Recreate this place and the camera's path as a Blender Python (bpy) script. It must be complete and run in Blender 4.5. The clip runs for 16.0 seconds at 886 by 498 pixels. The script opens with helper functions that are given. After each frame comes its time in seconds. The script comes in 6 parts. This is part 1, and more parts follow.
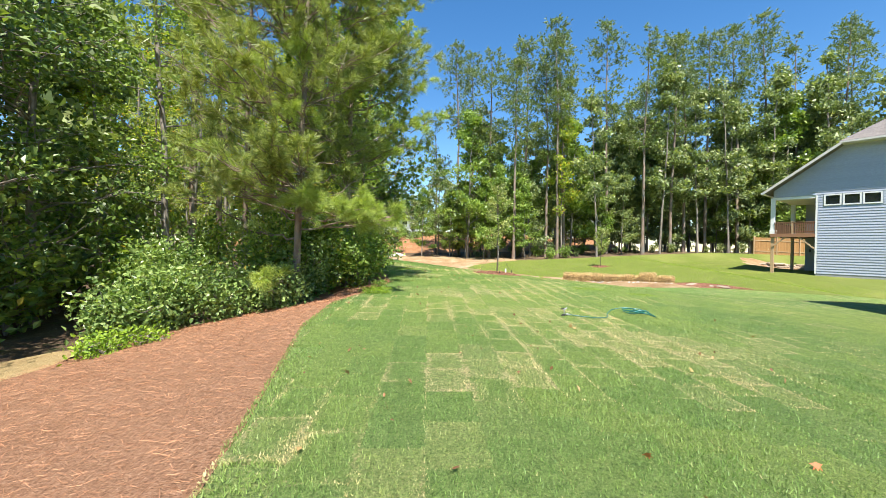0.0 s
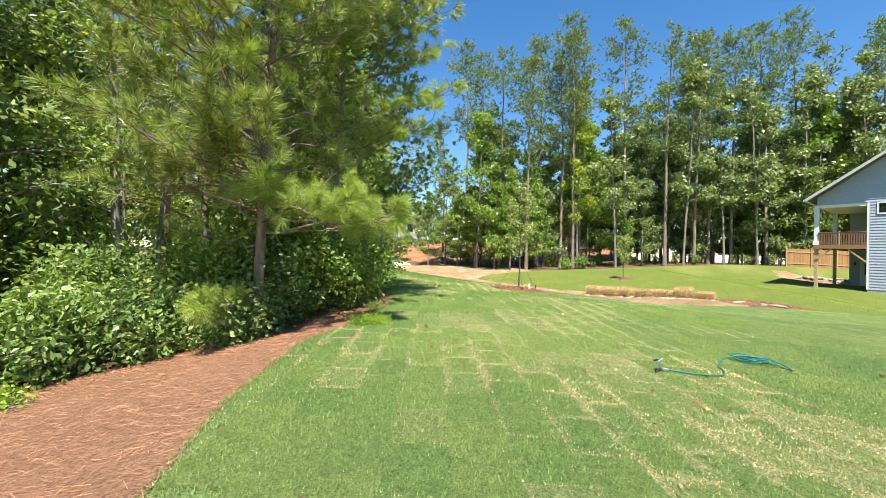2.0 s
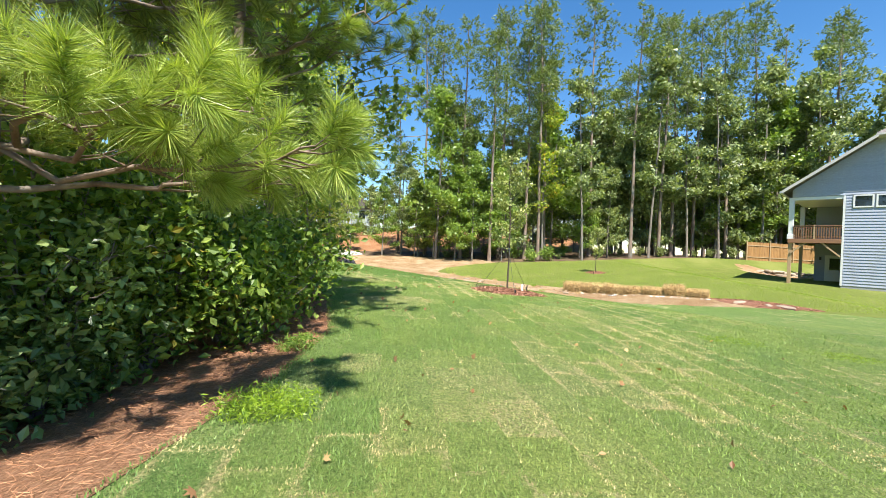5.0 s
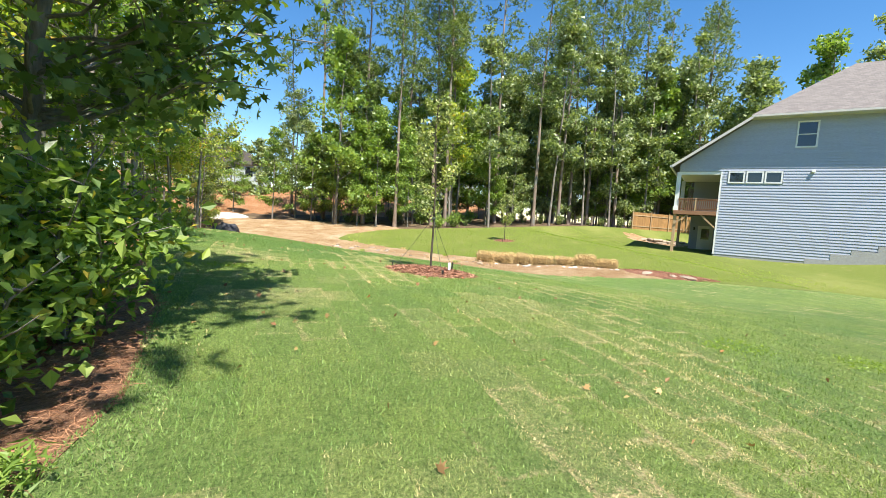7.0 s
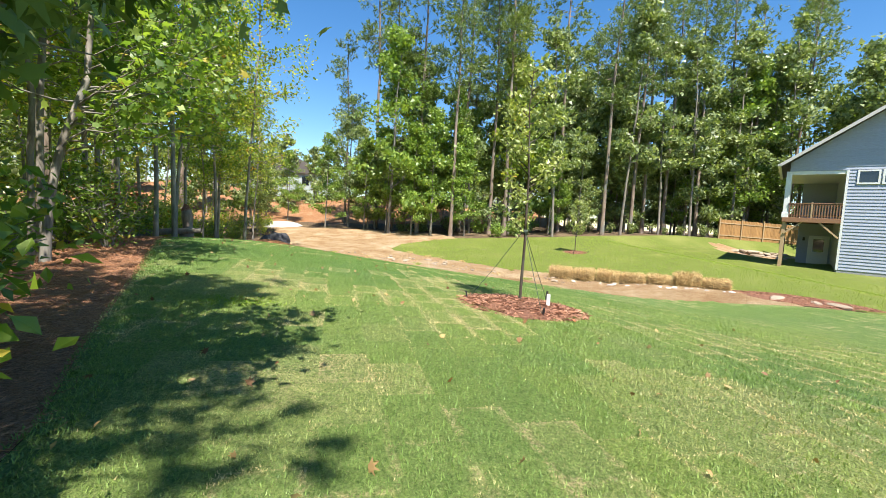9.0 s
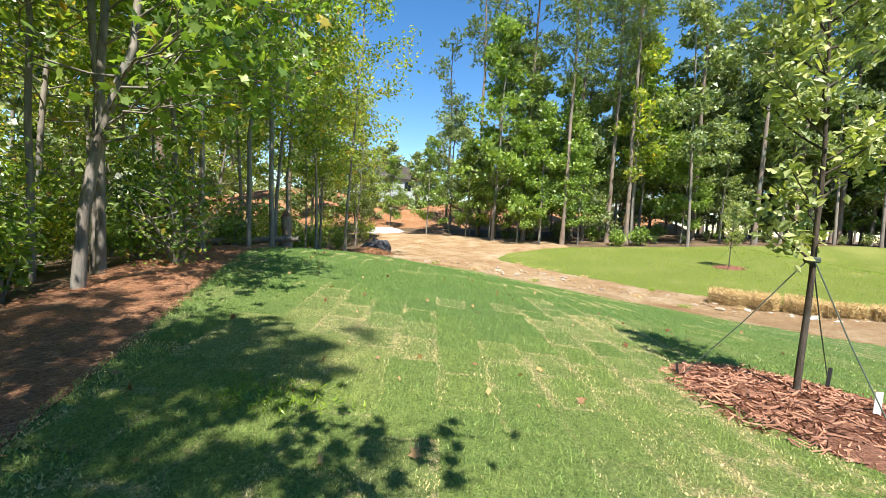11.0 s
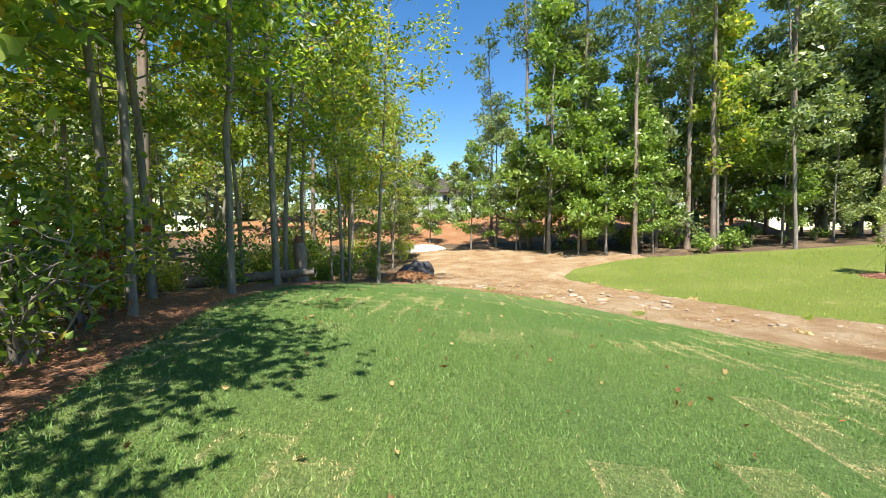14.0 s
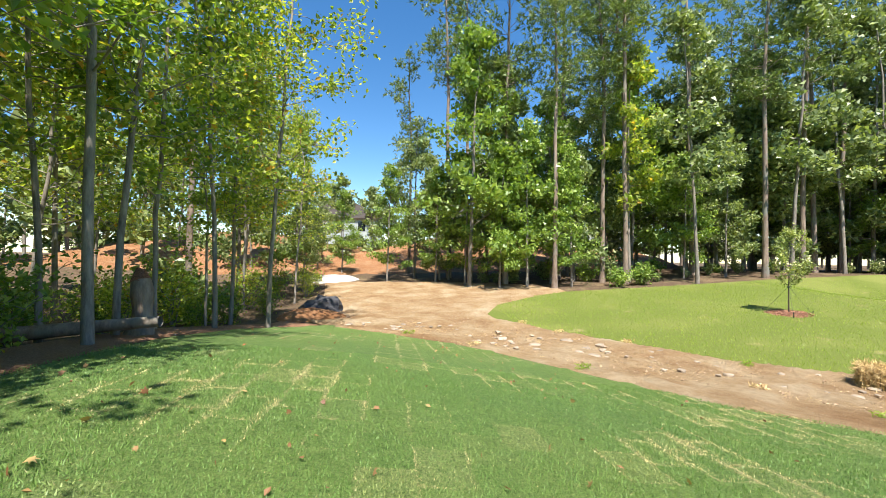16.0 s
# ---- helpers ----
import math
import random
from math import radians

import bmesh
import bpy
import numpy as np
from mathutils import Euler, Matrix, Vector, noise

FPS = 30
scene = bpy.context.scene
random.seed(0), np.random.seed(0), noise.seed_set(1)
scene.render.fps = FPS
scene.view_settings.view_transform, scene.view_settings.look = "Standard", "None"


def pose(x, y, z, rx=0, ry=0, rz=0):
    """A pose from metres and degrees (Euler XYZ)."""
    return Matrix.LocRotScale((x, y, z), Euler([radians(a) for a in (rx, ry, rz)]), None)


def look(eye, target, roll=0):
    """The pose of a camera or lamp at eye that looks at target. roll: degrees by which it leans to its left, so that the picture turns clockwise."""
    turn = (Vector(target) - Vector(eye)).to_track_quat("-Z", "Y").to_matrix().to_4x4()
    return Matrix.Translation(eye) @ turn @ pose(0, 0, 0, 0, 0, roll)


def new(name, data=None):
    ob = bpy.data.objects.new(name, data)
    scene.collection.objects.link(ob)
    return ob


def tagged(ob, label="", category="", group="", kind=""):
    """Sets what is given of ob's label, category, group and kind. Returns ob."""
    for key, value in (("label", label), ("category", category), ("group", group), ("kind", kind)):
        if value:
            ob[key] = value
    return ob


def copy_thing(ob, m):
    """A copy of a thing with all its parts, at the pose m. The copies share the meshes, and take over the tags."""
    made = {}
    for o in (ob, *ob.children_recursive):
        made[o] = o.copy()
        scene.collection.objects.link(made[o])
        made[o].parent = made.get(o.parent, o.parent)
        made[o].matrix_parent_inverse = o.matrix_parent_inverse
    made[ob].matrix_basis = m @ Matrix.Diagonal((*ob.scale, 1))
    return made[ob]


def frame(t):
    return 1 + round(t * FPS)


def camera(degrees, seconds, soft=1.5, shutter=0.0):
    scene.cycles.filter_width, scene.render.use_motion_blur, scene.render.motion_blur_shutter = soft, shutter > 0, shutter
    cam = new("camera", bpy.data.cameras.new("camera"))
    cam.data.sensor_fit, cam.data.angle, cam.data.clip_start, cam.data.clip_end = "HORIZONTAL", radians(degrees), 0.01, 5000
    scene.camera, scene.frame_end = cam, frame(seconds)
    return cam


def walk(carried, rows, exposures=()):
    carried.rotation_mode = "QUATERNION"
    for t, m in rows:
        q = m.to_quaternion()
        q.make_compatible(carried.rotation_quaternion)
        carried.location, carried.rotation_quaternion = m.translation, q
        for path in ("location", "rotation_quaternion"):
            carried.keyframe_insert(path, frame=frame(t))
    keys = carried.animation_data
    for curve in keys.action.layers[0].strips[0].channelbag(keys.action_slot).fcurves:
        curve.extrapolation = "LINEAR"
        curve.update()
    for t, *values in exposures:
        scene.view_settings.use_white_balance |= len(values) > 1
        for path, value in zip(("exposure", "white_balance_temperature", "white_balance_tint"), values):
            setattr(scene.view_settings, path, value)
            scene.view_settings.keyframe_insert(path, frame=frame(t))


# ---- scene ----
cam = camera(93.4, 16.0, soft=0.8)
METRES, EYE, TILT, LEAN, TURN = 21.5, 1.38, -0.3, -1.05, 0.0
ROWS = [
    (0.0, 0.0, 0.0, 0.0, 0.0, 0.0, -0.0),
    (0.5, -0.003, 0.0361, 0.0001, -0.37, 0.67, -0.52),
    (1.0, -0.0049, 0.0668, 0.002, -0.05, 1.17, -0.51),
    (1.5, -0.0085, 0.0995, 0.0029, 0.32, 1.29, -0.57),
    (2.0, -0.0114, 0.1327, 0.0039, 0.74, 1.1, -0.54),
    (2.5, -0.0177, 0.1651, 0.0053, 0.55, 0.89, -0.55),
    (3.0, -0.0196, 0.1951, 0.0059, -0.18, 0.83, -0.5),
    (5.5, -0.0315, 0.3503, 0.0066, -8.52, -1.23, -1.55),
    (6.0, -0.0299, 0.3797, 0.0085, -11.94, -2.5, -1.94),
    (6.5, -0.0258, 0.408, 0.0087, -15.63, -3.71, -2.11),
    (7.0, -0.0256, 0.4386, 0.0106, -19.34, -4.81, -2.33),
    (7.5, -0.0188, 0.4682, 0.0107, -21.94, -5.59, -2.53),
    (8.0, -0.0157, 0.5003, 0.011, -23.61, -6.06, -2.87),
    (8.5, -0.0122, 0.5328, 0.0106, -20.52, -5.63, -2.77),
    (9.0, -0.0157, 0.5677, 0.0119, -12.38, -4.05, -2.18),
    (9.5, -0.0181, 0.6018, 0.013, -6.26, -3.99, -2.41),
    (12.0, -0.0406, 0.7623, 0.0177, 2.56, -3.61, -1.27),
    (12.5, -0.0473, 0.7934, 0.0192, 3.63, -3.42, -0.67),
    (13.0, -0.051, 0.824, 0.0188, 4.57, -3.14, -0.08),
    (13.5, -0.0582, 0.8532, 0.0199, 5.42, -2.68, 0.57),
    (14.0, -0.0604, 0.8824, 0.0208, 6.15, -2.17, 1.15),
    (14.5, -0.063, 0.9129, 0.0206, 6.49, -1.32, 1.52),
    (15.0, -0.0638, 0.9423, 0.0253, 5.82, -0.4, 1.55),
    (15.5, -0.0615, 0.9671, 0.0262, 2.95, 0.69, 0.96),
    (16.0, -0.0627, 0.9916, 0.0281, -5.22, 1.53, 0.14),
]
walk(cam, [(t, pose(0, 0, EYE, TILT, LEAN, TURN) @ pose(METRES * x, METRES * y, METRES * z, 90 + pitch, roll, yaw)) for t, x, y, z, yaw, pitch, roll in ROWS])

# ---- world, sun ----
SUN = Vector((0.133, -0.989, 1.88)).normalized()
world = bpy.data.worlds.new("world")
scene.world = world
world.use_nodes = True
wn = world.node_tree.nodes
sky = wn.new("ShaderNodeTexSky")
sky.sky_type = 'NISHITA'
sky.sun_disc = False
sky.sun_elevation = math.asin(SUN.z)
sky.sun_rotation = math.atan2(SUN.x, SUN.y)
sky.altitude = 300
sky.air_density, sky.dust_density, sky.ozone_density = 1.0, 0.0, 1.6
deepen = wn.new("ShaderNodeHueSaturation")
deepen.inputs["Saturation"].default_value = 1.3
world.node_tree.links.new(sky.outputs[0], deepen.inputs["Color"])
world.node_tree.links.new(deepen.outputs[0], wn["Background"].inputs[0])
wn["Background"].inputs[1].default_value = 0.1
sun = new("sun", bpy.data.lights.new("sun", 'SUN'))
sun.data.energy, sun.data.angle, sun.data.color = 5.5, radians(0.55), (1.0, 0.945, 0.87)
sun.matrix_world = look(SUN * 60, (0, 0, 0))
scene.view_settings.exposure = 1.1


# ---- materials ----
class Nodes:
    """Short hand for building one node material."""

    def __init__(self, name):
        self.m = bpy.data.materials.new(name)
        self.m.use_nodes = True
        self.t = self.m.node_tree
        self.bsdf = self.t.nodes["Principled BSDF"]
        self.out = self.t.nodes["Material Output"]

    def n(self, kind, **inputs):
        node = self.t.nodes.new("ShaderNode" + kind)
        for k, v in inputs.items():
            self.put(node.inputs[k.replace("_", " ")], v)
        return node

    def put(self, socket, v):
        if isinstance(v, bpy.types.NodeSocket):
            self.t.links.new(v, socket)
        else:
            socket.default_value = v

    def noise(self, scale, detail=4.0, rough=0.6, where=None):
        node = self.n("TexNoise", Scale=scale, Detail=detail, Roughness=rough)
        self.put(node.inputs["Vector"], where if where is not None else self.place())
        return node.outputs["Fac"]

    def place(self):
        return self.n("NewGeometry").outputs["Position"]

    def ramp(self, fac, *stops):
        node = self.n("ValToRGB")
        e = node.color_ramp.elements
        while len(e) < len(stops):
            e.new(0.5)
        for q, (p, c) in zip(e, stops):
            q.position, q.color = p, (*c, 1) if len(c) == 3 else c
        self.put(node.inputs[0], fac)
        return node.outputs[0]

    def mix(self, fac, a, b, mode='MIX'):
        node = self.n("Mix")
        node.data_type, node.blend_type = 'RGBA', mode
        for i, v in ((0, fac), (6, a), (7, b)):
            if isinstance(v, tuple) and len(v) == 3:
                v = (*v, 1)
            self.put(node.inputs[i], v)
        return node.outputs[2]

    def math(self, op, a, b=0.0, c=0.0):
        node = self.n("Math")
        node.operation = op
        for i, v in enumerate((a, b, c)):
            self.put(node.inputs[i], v)
        return node.outputs[0]

    def step(self, v, lo, hi):
        node = self.n("MapRange")
        node.interpolation_type = 'SMOOTHSTEP'
        for i, x in enumerate((v, lo, hi, 0.0, 1.0)):
            self.put(node.inputs[i], x)
        return node.outputs[0]

    def stretched(self, sx, sy, sz, source=None):
        node = self.n("Mapping")
        self.put(node.inputs[0], source if source is not None else self.place())
        node.inputs[3].default_value = (sx, sy, sz)
        return node.outputs[0]

    def local(self):
        return self.n("TexCoord").outputs["Object"]

    def island(self):
        return self.n("NewGeometry").outputs["Random Per Island"]

    def each(self):
        return self.n("ObjectInfo").outputs["Random"]

    def bump(self, height, strength=0.4, distance=0.02):
        node = self.n("Bump", Strength=strength, Distance=distance, Height=height)
        self.put(self.bsdf.inputs["Normal"], node.outputs[0])

    def done(self, colour, rough=0.8, metal=0.0, spec=0.5):
        self.put(self.bsdf.inputs["Base Color"], (*colour, 1) if isinstance(colour, tuple) and len(colour) == 3 else colour)
        self.put(self.bsdf.inputs["Roughness"], rough)
        self.put(self.bsdf.inputs["Metallic"], metal)
        self.put(self.bsdf.inputs["Specular IOR Level"], spec)
        return self.m

    def leafy(self, colour, glow, share=0.4, rough=0.5, spec=0.4):
        """Thin leaf: gloss and light passing through."""
        self.done(colour, rough, 0.0, spec)
        tr = self.n("BsdfTranslucent")
        self.put(tr.inputs[0], glow)
        mx = self.n("MixShader")
        self.put(mx.inputs[0], share)
        self.t.links.new(self.bsdf.outputs[0], mx.inputs[1])
        self.t.links.new(tr.outputs[0], mx.inputs[2])
        self.t.links.new(mx.outputs[0], self.out.inputs[0])
        return self.m


def leaf_material(name, dark, mid, light, share=0.3, rough=0.42, odd=None, thin=1.0):
    k = Nodes(name)
    r = k.island()
    stops = [(0.0, dark), (0.45, mid), (0.9, light)]
    if odd:
        stops += [(0.955, light), (0.97, odd)]
    c = k.ramp(r, *stops)
    big = k.step(k.noise(0.5, 2), 0.35, 0.65)
    c = k.mix(k.math('MULTIPLY', big, 0.35), c, k.mix(1.0, c, (1.25, 1.15, 0.6), 'MULTIPLY'))
    glow = k.mix(1.0, c, (1.5 * thin, 1.6 * thin, 0.6 * thin), 'MULTIPLY')
    return k.leafy(c, glow, share, rough, 0.45)


LEAF_FAR = leaf_material("leaf_far", (0.085, 0.128, 0.048), (0.175, 0.228, 0.092), (0.345, 0.395, 0.19))
LEAF_BRIGHT = leaf_material("leaf_bright", (0.10, 0.17, 0.035), (0.18, 0.275, 0.055), (0.30, 0.39, 0.09))
LEAF_NEAR = leaf_material("leaf_near", (0.075, 0.140, 0.030), (0.150, 0.240, 0.050), (0.290, 0.380, 0.085), share=0.4, odd=(0.40, 0.33, 0.06))
# LEAF_NEAR with base and glow colour raised to look sunlit
LEAF_WOOD_LIT = leaf_material("leaf_wood_lit", (0.085, 0.150, 0.030), (0.165, 0.250, 0.050), (0.290, 0.380, 0.085), share=0.48, odd=(0.40, 0.33, 0.06), thin=1.15)
# darker copy of the leaf colours, standing in for canopy shade
LEAF_SHADED = leaf_material("leaf_shaded", (0.06, 0.110, 0.025), (0.12, 0.190, 0.045), (0.20, 0.280, 0.07), share=0.25)
# yellowing leaves, their glow colour also raised to look sunlit
LEAF_YELLOW = leaf_material("leaf_turning", (0.10, 0.165, 0.035), (0.225, 0.290, 0.060), (0.400, 0.410, 0.090), share=0.52, thin=1.2, odd=(0.45, 0.27, 0.06))
LEAF_SHRUB = leaf_material("leaf_shrub", (0.09, 0.155, 0.045), (0.17, 0.255, 0.075), (0.30, 0.39, 0.14), rough=0.32)
LEAF_SAPLING = leaf_material("leaf_sapling", (0.17, 0.22, 0.08), (0.29, 0.34, 0.13), (0.46, 0.48, 0.22))
LEAF_LIME = leaf_material("leaf_lime", (0.15, 0.25, 0.03), (0.22, 0.33, 0.03), (0.29, 0.40, 0.04))
LEAF_RED = leaf_material("leaf_red", (0.14, 0.05, 0.02), (0.26, 0.06, 0.03), (0.36, 0.14, 0.03))
NEEDLE = leaf_material("pine_needle", (0.085, 0.130, 0.040), (0.150, 0.210, 0.055), (0.245, 0.305, 0.085), share=0.2, rough=0.4)
# long needles twice: darker for the shaded crown, brighter for sunlit low boughs
NEEDLE_SHADED = leaf_material("pine_needle_shaded", (0.12, 0.155, 0.038), (0.235, 0.29, 0.07), (0.40, 0.45, 0.14), share=0.22, rough=0.36)
NEEDLE_LIT = leaf_material("pine_needle_long_lit", (0.16, 0.23, 0.05), (0.28, 0.37, 0.08), (0.46, 0.53, 0.16), share=0.28, rough=0.36)


def bark_material(name, dark, light, scale=1.0):
    k = Nodes(name)
    n1 = k.noise(9 * scale, 5, 0.7, k.stretched(1, 1, 0.22))
    n2 = k.noise(1.1, 3)
    c = k.ramp(n1, (0.3, dark), (0.7, light))
    c = k.mix(k.step(n2, 0.5, 0.72), c, (0.20, 0.20, 0.17))
    k.bump(n1, 0.8, 0.03)
    return k.done(c, 0.92, spec=0.2)


BARK = bark_material("bark_grey", (0.12, 0.10, 0.08), (0.36, 0.32, 0.27))
BARK_DARK = bark_material("bark_dark", (0.035, 0.028, 0.022), (0.11, 0.085, 0.065), 3.0)
BARK_PINE = bark_material("bark_pine", (0.11, 0.075, 0.055), (0.36, 0.28, 0.22), 0.6)


GRASS_A, GRASS_B, DRY = (0.28, 0.37, 0.10), (0.152, 0.265, 0.074), (0.62, 0.52, 0.27)


def sod_material(name, joined):
    """A sod piece: its own green, dry fringe along broken parts of its rim, specks and blotches."""
    k = Nodes(name)
    if joined:
        r, parched, frayed = [k.n("Attribute") for _ in range(3)]
        r.attribute_name, parched.attribute_name, frayed.attribute_name = "tone", "parched", "frayed"
        r, parched, frayed = r.outputs["Fac"], parched.outputs["Fac"], frayed.outputs["Fac"]
    else:
        r, parched, frayed = k.n("SeparateColor", Color=k.n("ObjectInfo").outputs["Color"]).outputs
    uv = k.n("SeparateXYZ")
    k.put(uv.inputs[0], k.n("UVMap").outputs[0])
    eu = k.math('SUBTRACT', 0.205, k.math('ABSOLUTE', uv.outputs[0]))
    ev = k.math('SUBTRACT', 0.305, k.math('ABSOLUTE', uv.outputs[1]))
    e = k.math('MINIMUM', k.math('ADD', eu, k.math('MULTIPLY', k.math('SUBTRACT', k.noise(9, 4, 0.7), 0.5), 0.10)), k.math('ADD', ev, k.math('MULTIPLY', k.math('SUBTRACT', k.noise(8, 4, 0.7), 0.46), 0.16)))
    fine, speck = k.noise(34, 4, 0.8), k.noise(110, 3, 0.75)
    lay = k.noise(60, 3, 0.7, k.stretched(1, 0.3, 1))
    broken = k.math('MULTIPLY', frayed, k.step(k.noise(2.2, 4, 0.7), 0.38, 0.56))
    width = k.math('MULTIPLY', broken, 0.085)
    rim = k.math('SUBTRACT', 1.0, k.step(e, k.math('MULTIPLY', width, 0.1), k.math('ADD', width, 0.0006)))
    rim = k.math('MULTIPLY', rim, k.math('ADD', k.math('MULTIPLY', broken, 0.9), 0.05))
    blotch = k.step(k.noise(1.6, 5, 0.7), 0.40, 0.62)
    c = k.mix(r, GRASS_B, GRASS_A)
    c = k.mix(k.step(k.noise(0.2, 2), 0.35, 0.65), c, k.mix(1.0, c, (1.12, 1.06, 0.95), 'MULTIPLY'))
    dry = k.math('ADD', rim, k.math('MULTIPLY', parched, k.math('ADD', 0.4, k.math('MULTIPLY', blotch, 0.5))))
    dry = k.math('MULTIPLY', dry, k.step(fine, 0.36, 0.62))
    dry = k.math('MINIMUM', k.math('ADD', dry, k.math('MULTIPLY', k.step(speck, 0.55, 0.68), 0.5)), 1.0)
    c = k.mix(dry, c, DRY)
    c = k.mix(1.0, c, k.ramp(k.noise(48, 4, 0.75), (0.34, (0.55, 0.6, 0.5)), (0.5, (1.0, 1.0, 1.0)), (0.66, (1.35, 1.3, 1.3))), 'MULTIPLY')
    c = k.mix(1.0, c, k.ramp(k.noise(11, 4, 0.7), (0.34, (0.78, 0.84, 0.78)), (0.66, (1.18, 1.14, 1.15))), 'MULTIPLY')
    c = k.mix(k.math('MULTIPLY', k.step(lay, 0.50, 0.30), 0.6), c, k.mix(1.0, c, (0.45, 0.5, 0.42), 'MULTIPLY'))
    c = k.mix(k.math('MULTIPLY', k.step(fine, 0.55, 0.75), 0.35), c, k.mix(1.0, c, (1.5, 1.4, 1.3), 'MULTIPLY'))
    k.bump(k.math('ADD', k.math('ADD', fine, speck), lay), 1.0, 0.05)
    return k.done(c, 0.8, spec=0.2)


def blade_material():
    k = Nodes("grass_blade")
    dry = k.n("Attribute")
    dry.attribute_name = "dry"
    own = k.n("Attribute")
    own.attribute_name = "tone"
    c = k.mix(own.outputs["Fac"], GRASS_B, GRASS_A)
    c = k.mix(dry.outputs["Fac"], c, (0.60, 0.51, 0.27))
    c = k.mix(1.0, c, k.ramp(k.island(), (0.0, (0.62, 0.68, 0.6)), (0.5, (1.02, 1.02, 1.0)), (1.0, (1.35, 1.3, 1.25))), 'MULTIPLY')
    return k.leafy(c, k.mix(1.0, c, (1.3, 1.35, 0.8), 'MULTIPLY'), 0.3, 0.5, 0.35)


def seed_material():
    k = Nodes("seeded_grass")
    n1, n2, n3 = k.noise(22, 4, 0.7), k.noise(0.28, 3), k.noise(90, 2)
    c = k.ramp(n1, (0.3, (0.10, 0.13, 0.024)), (0.7, (0.15, 0.182, 0.035)))
    c = k.mix(k.math('MULTIPLY', k.step(n2, 0.45, 0.7), 0.55), c, (0.21, 0.22, 0.06))
    c = k.mix(k.math('MULTIPLY', k.step(k.noise(1.1, 4), 0.62, 0.75), 0.6), c, (0.34, 0.27, 0.13))
    k.bump(k.math('ADD', n1, n3), 0.7, 0.03)
    return k.done(c, 0.85, spec=0.2)


def straw_material(name, dark, mid, light):
    k = Nodes(name)
    n1, n2 = k.noise(60, 4, 0.75, k.stretched(1, 0.35, 1)), k.noise(1.4, 4)
    n3 = k.noise(75, 3, 0.7, k.stretched(0.3, 1, 1))
    c = k.ramp(k.math('MULTIPLY', k.math('ADD', n1, n3), 0.5), (0.36, dark), (0.5, mid), (0.64, light))
    c = k.mix(k.math('MULTIPLY', k.step(n2, 0.45, 0.7), 0.35), c, k.mix(1.0, c, (0.75, 0.68, 0.6), 'MULTIPLY'))
    k.bump(k.math('ADD', n1, n3), 1.0, 0.04)
    return k.done(c, 0.9, spec=0.2)


def strand_material(name, dark, light):
    k = Nodes(name)
    return k.done(k.ramp(k.island(), (0.0, dark), (0.6, light), (1.0, tuple(min(1, v * 1.35) for v in light))), 0.7, spec=0.3)


def soil_material(name, a, b, c3, stones=0.0):
    k = Nodes(name)
    n1, n2, n3 = k.noise(7, 6, 0.7), k.noise(0.7, 4), k.noise(45, 4, 0.7)
    c = k.ramp(n2, (0.32, a), (0.52, b), (0.72, c3))
    c = k.mix(k.math('MULTIPLY', k.step(n1, 0.4, 0.68), 0.5), c, k.mix(1.0, c, (0.62, 0.58, 0.52), 'MULTIPLY'))
    c = k.mix(k.math('MULTIPLY', k.step(n3, 0.60, 0.68), 0.6), c, (0.55, 0.47, 0.36))
    k.bump(k.math('ADD', n1, k.math('MULTIPLY', n3, 0.5)), 1.0, 0.14)
    return k.done(c, 0.95, spec=0.15)


def litter_material():
    k = Nodes("forest_floor")
    n1, n2, n3 = k.noise(16, 5, 0.75), k.noise(0.8, 3), k.noise(2.3, 4)
    c = k.ramp(n1, (0.3, (0.045, 0.03, 0.02)), (0.55, (0.12, 0.08, 0.05)), (0.72, (0.26, 0.19, 0.12)))
    c = k.mix(k.math('MULTIPLY', k.step(n2, 0.5, 0.7), 0.4), c, (0.30, 0.22, 0.12))
    c = k.mix(k.math('MULTIPLY', k.step(n3, 0.55, 0.68), 0.5), c, (0.08, 0.11, 0.035))
    k.bump(n1, 1.0, 0.05)
    return k.done(c, 0.95, spec=0.15)


def plain(name, colour, rough=0.6, grain=0.12, scale=8.0, metal=0.0, spec=0.5, bump=0.15, stretch=(1, 1, 1)):
    k = Nodes(name)
    n1, n2 = k.noise(scale, 5, 0.65, k.stretched(*stretch)), k.noise(scale * 0.09, 3)
    lo, hi = tuple(v * (1 - grain) for v in colour), tuple(min(1, v * (1 + grain)) for v in colour)
    c = k.ramp(n1, (0.3, lo), (0.7, hi))
    c = k.mix(k.math('MULTIPLY', k.step(n2, 0.5, 0.75), grain * 1.5), c, tuple(v * 0.7 for v in colour))
    k.bump(n1, bump, 0.01)
    return k.done(c, rough, metal, spec)


def varied(name, colour, spread=0.15, rough=0.7, scale=12.0, stretch=(1, 1, 1), bump=0.3):
    """A surface made of single pieces that differ a little from each other."""
    k = Nodes(name)
    n1 = k.noise(scale, 5, 0.65, k.stretched(*stretch, source=k.local()))
    r = k.each()
    c = k.ramp(n1, (0.3, tuple(v * 0.82 for v in colour)), (0.7, tuple(min(1, v * 1.15) for v in colour)))
    c = k.mix(1.0, c, k.ramp(r, (0.0, (1 - spread,) * 3), (1.0, (1 + spread,) * 3)), 'MULTIPLY')
    k.bump(n1, bump, 0.01)
    return k.done(c, rough, spec=0.3)


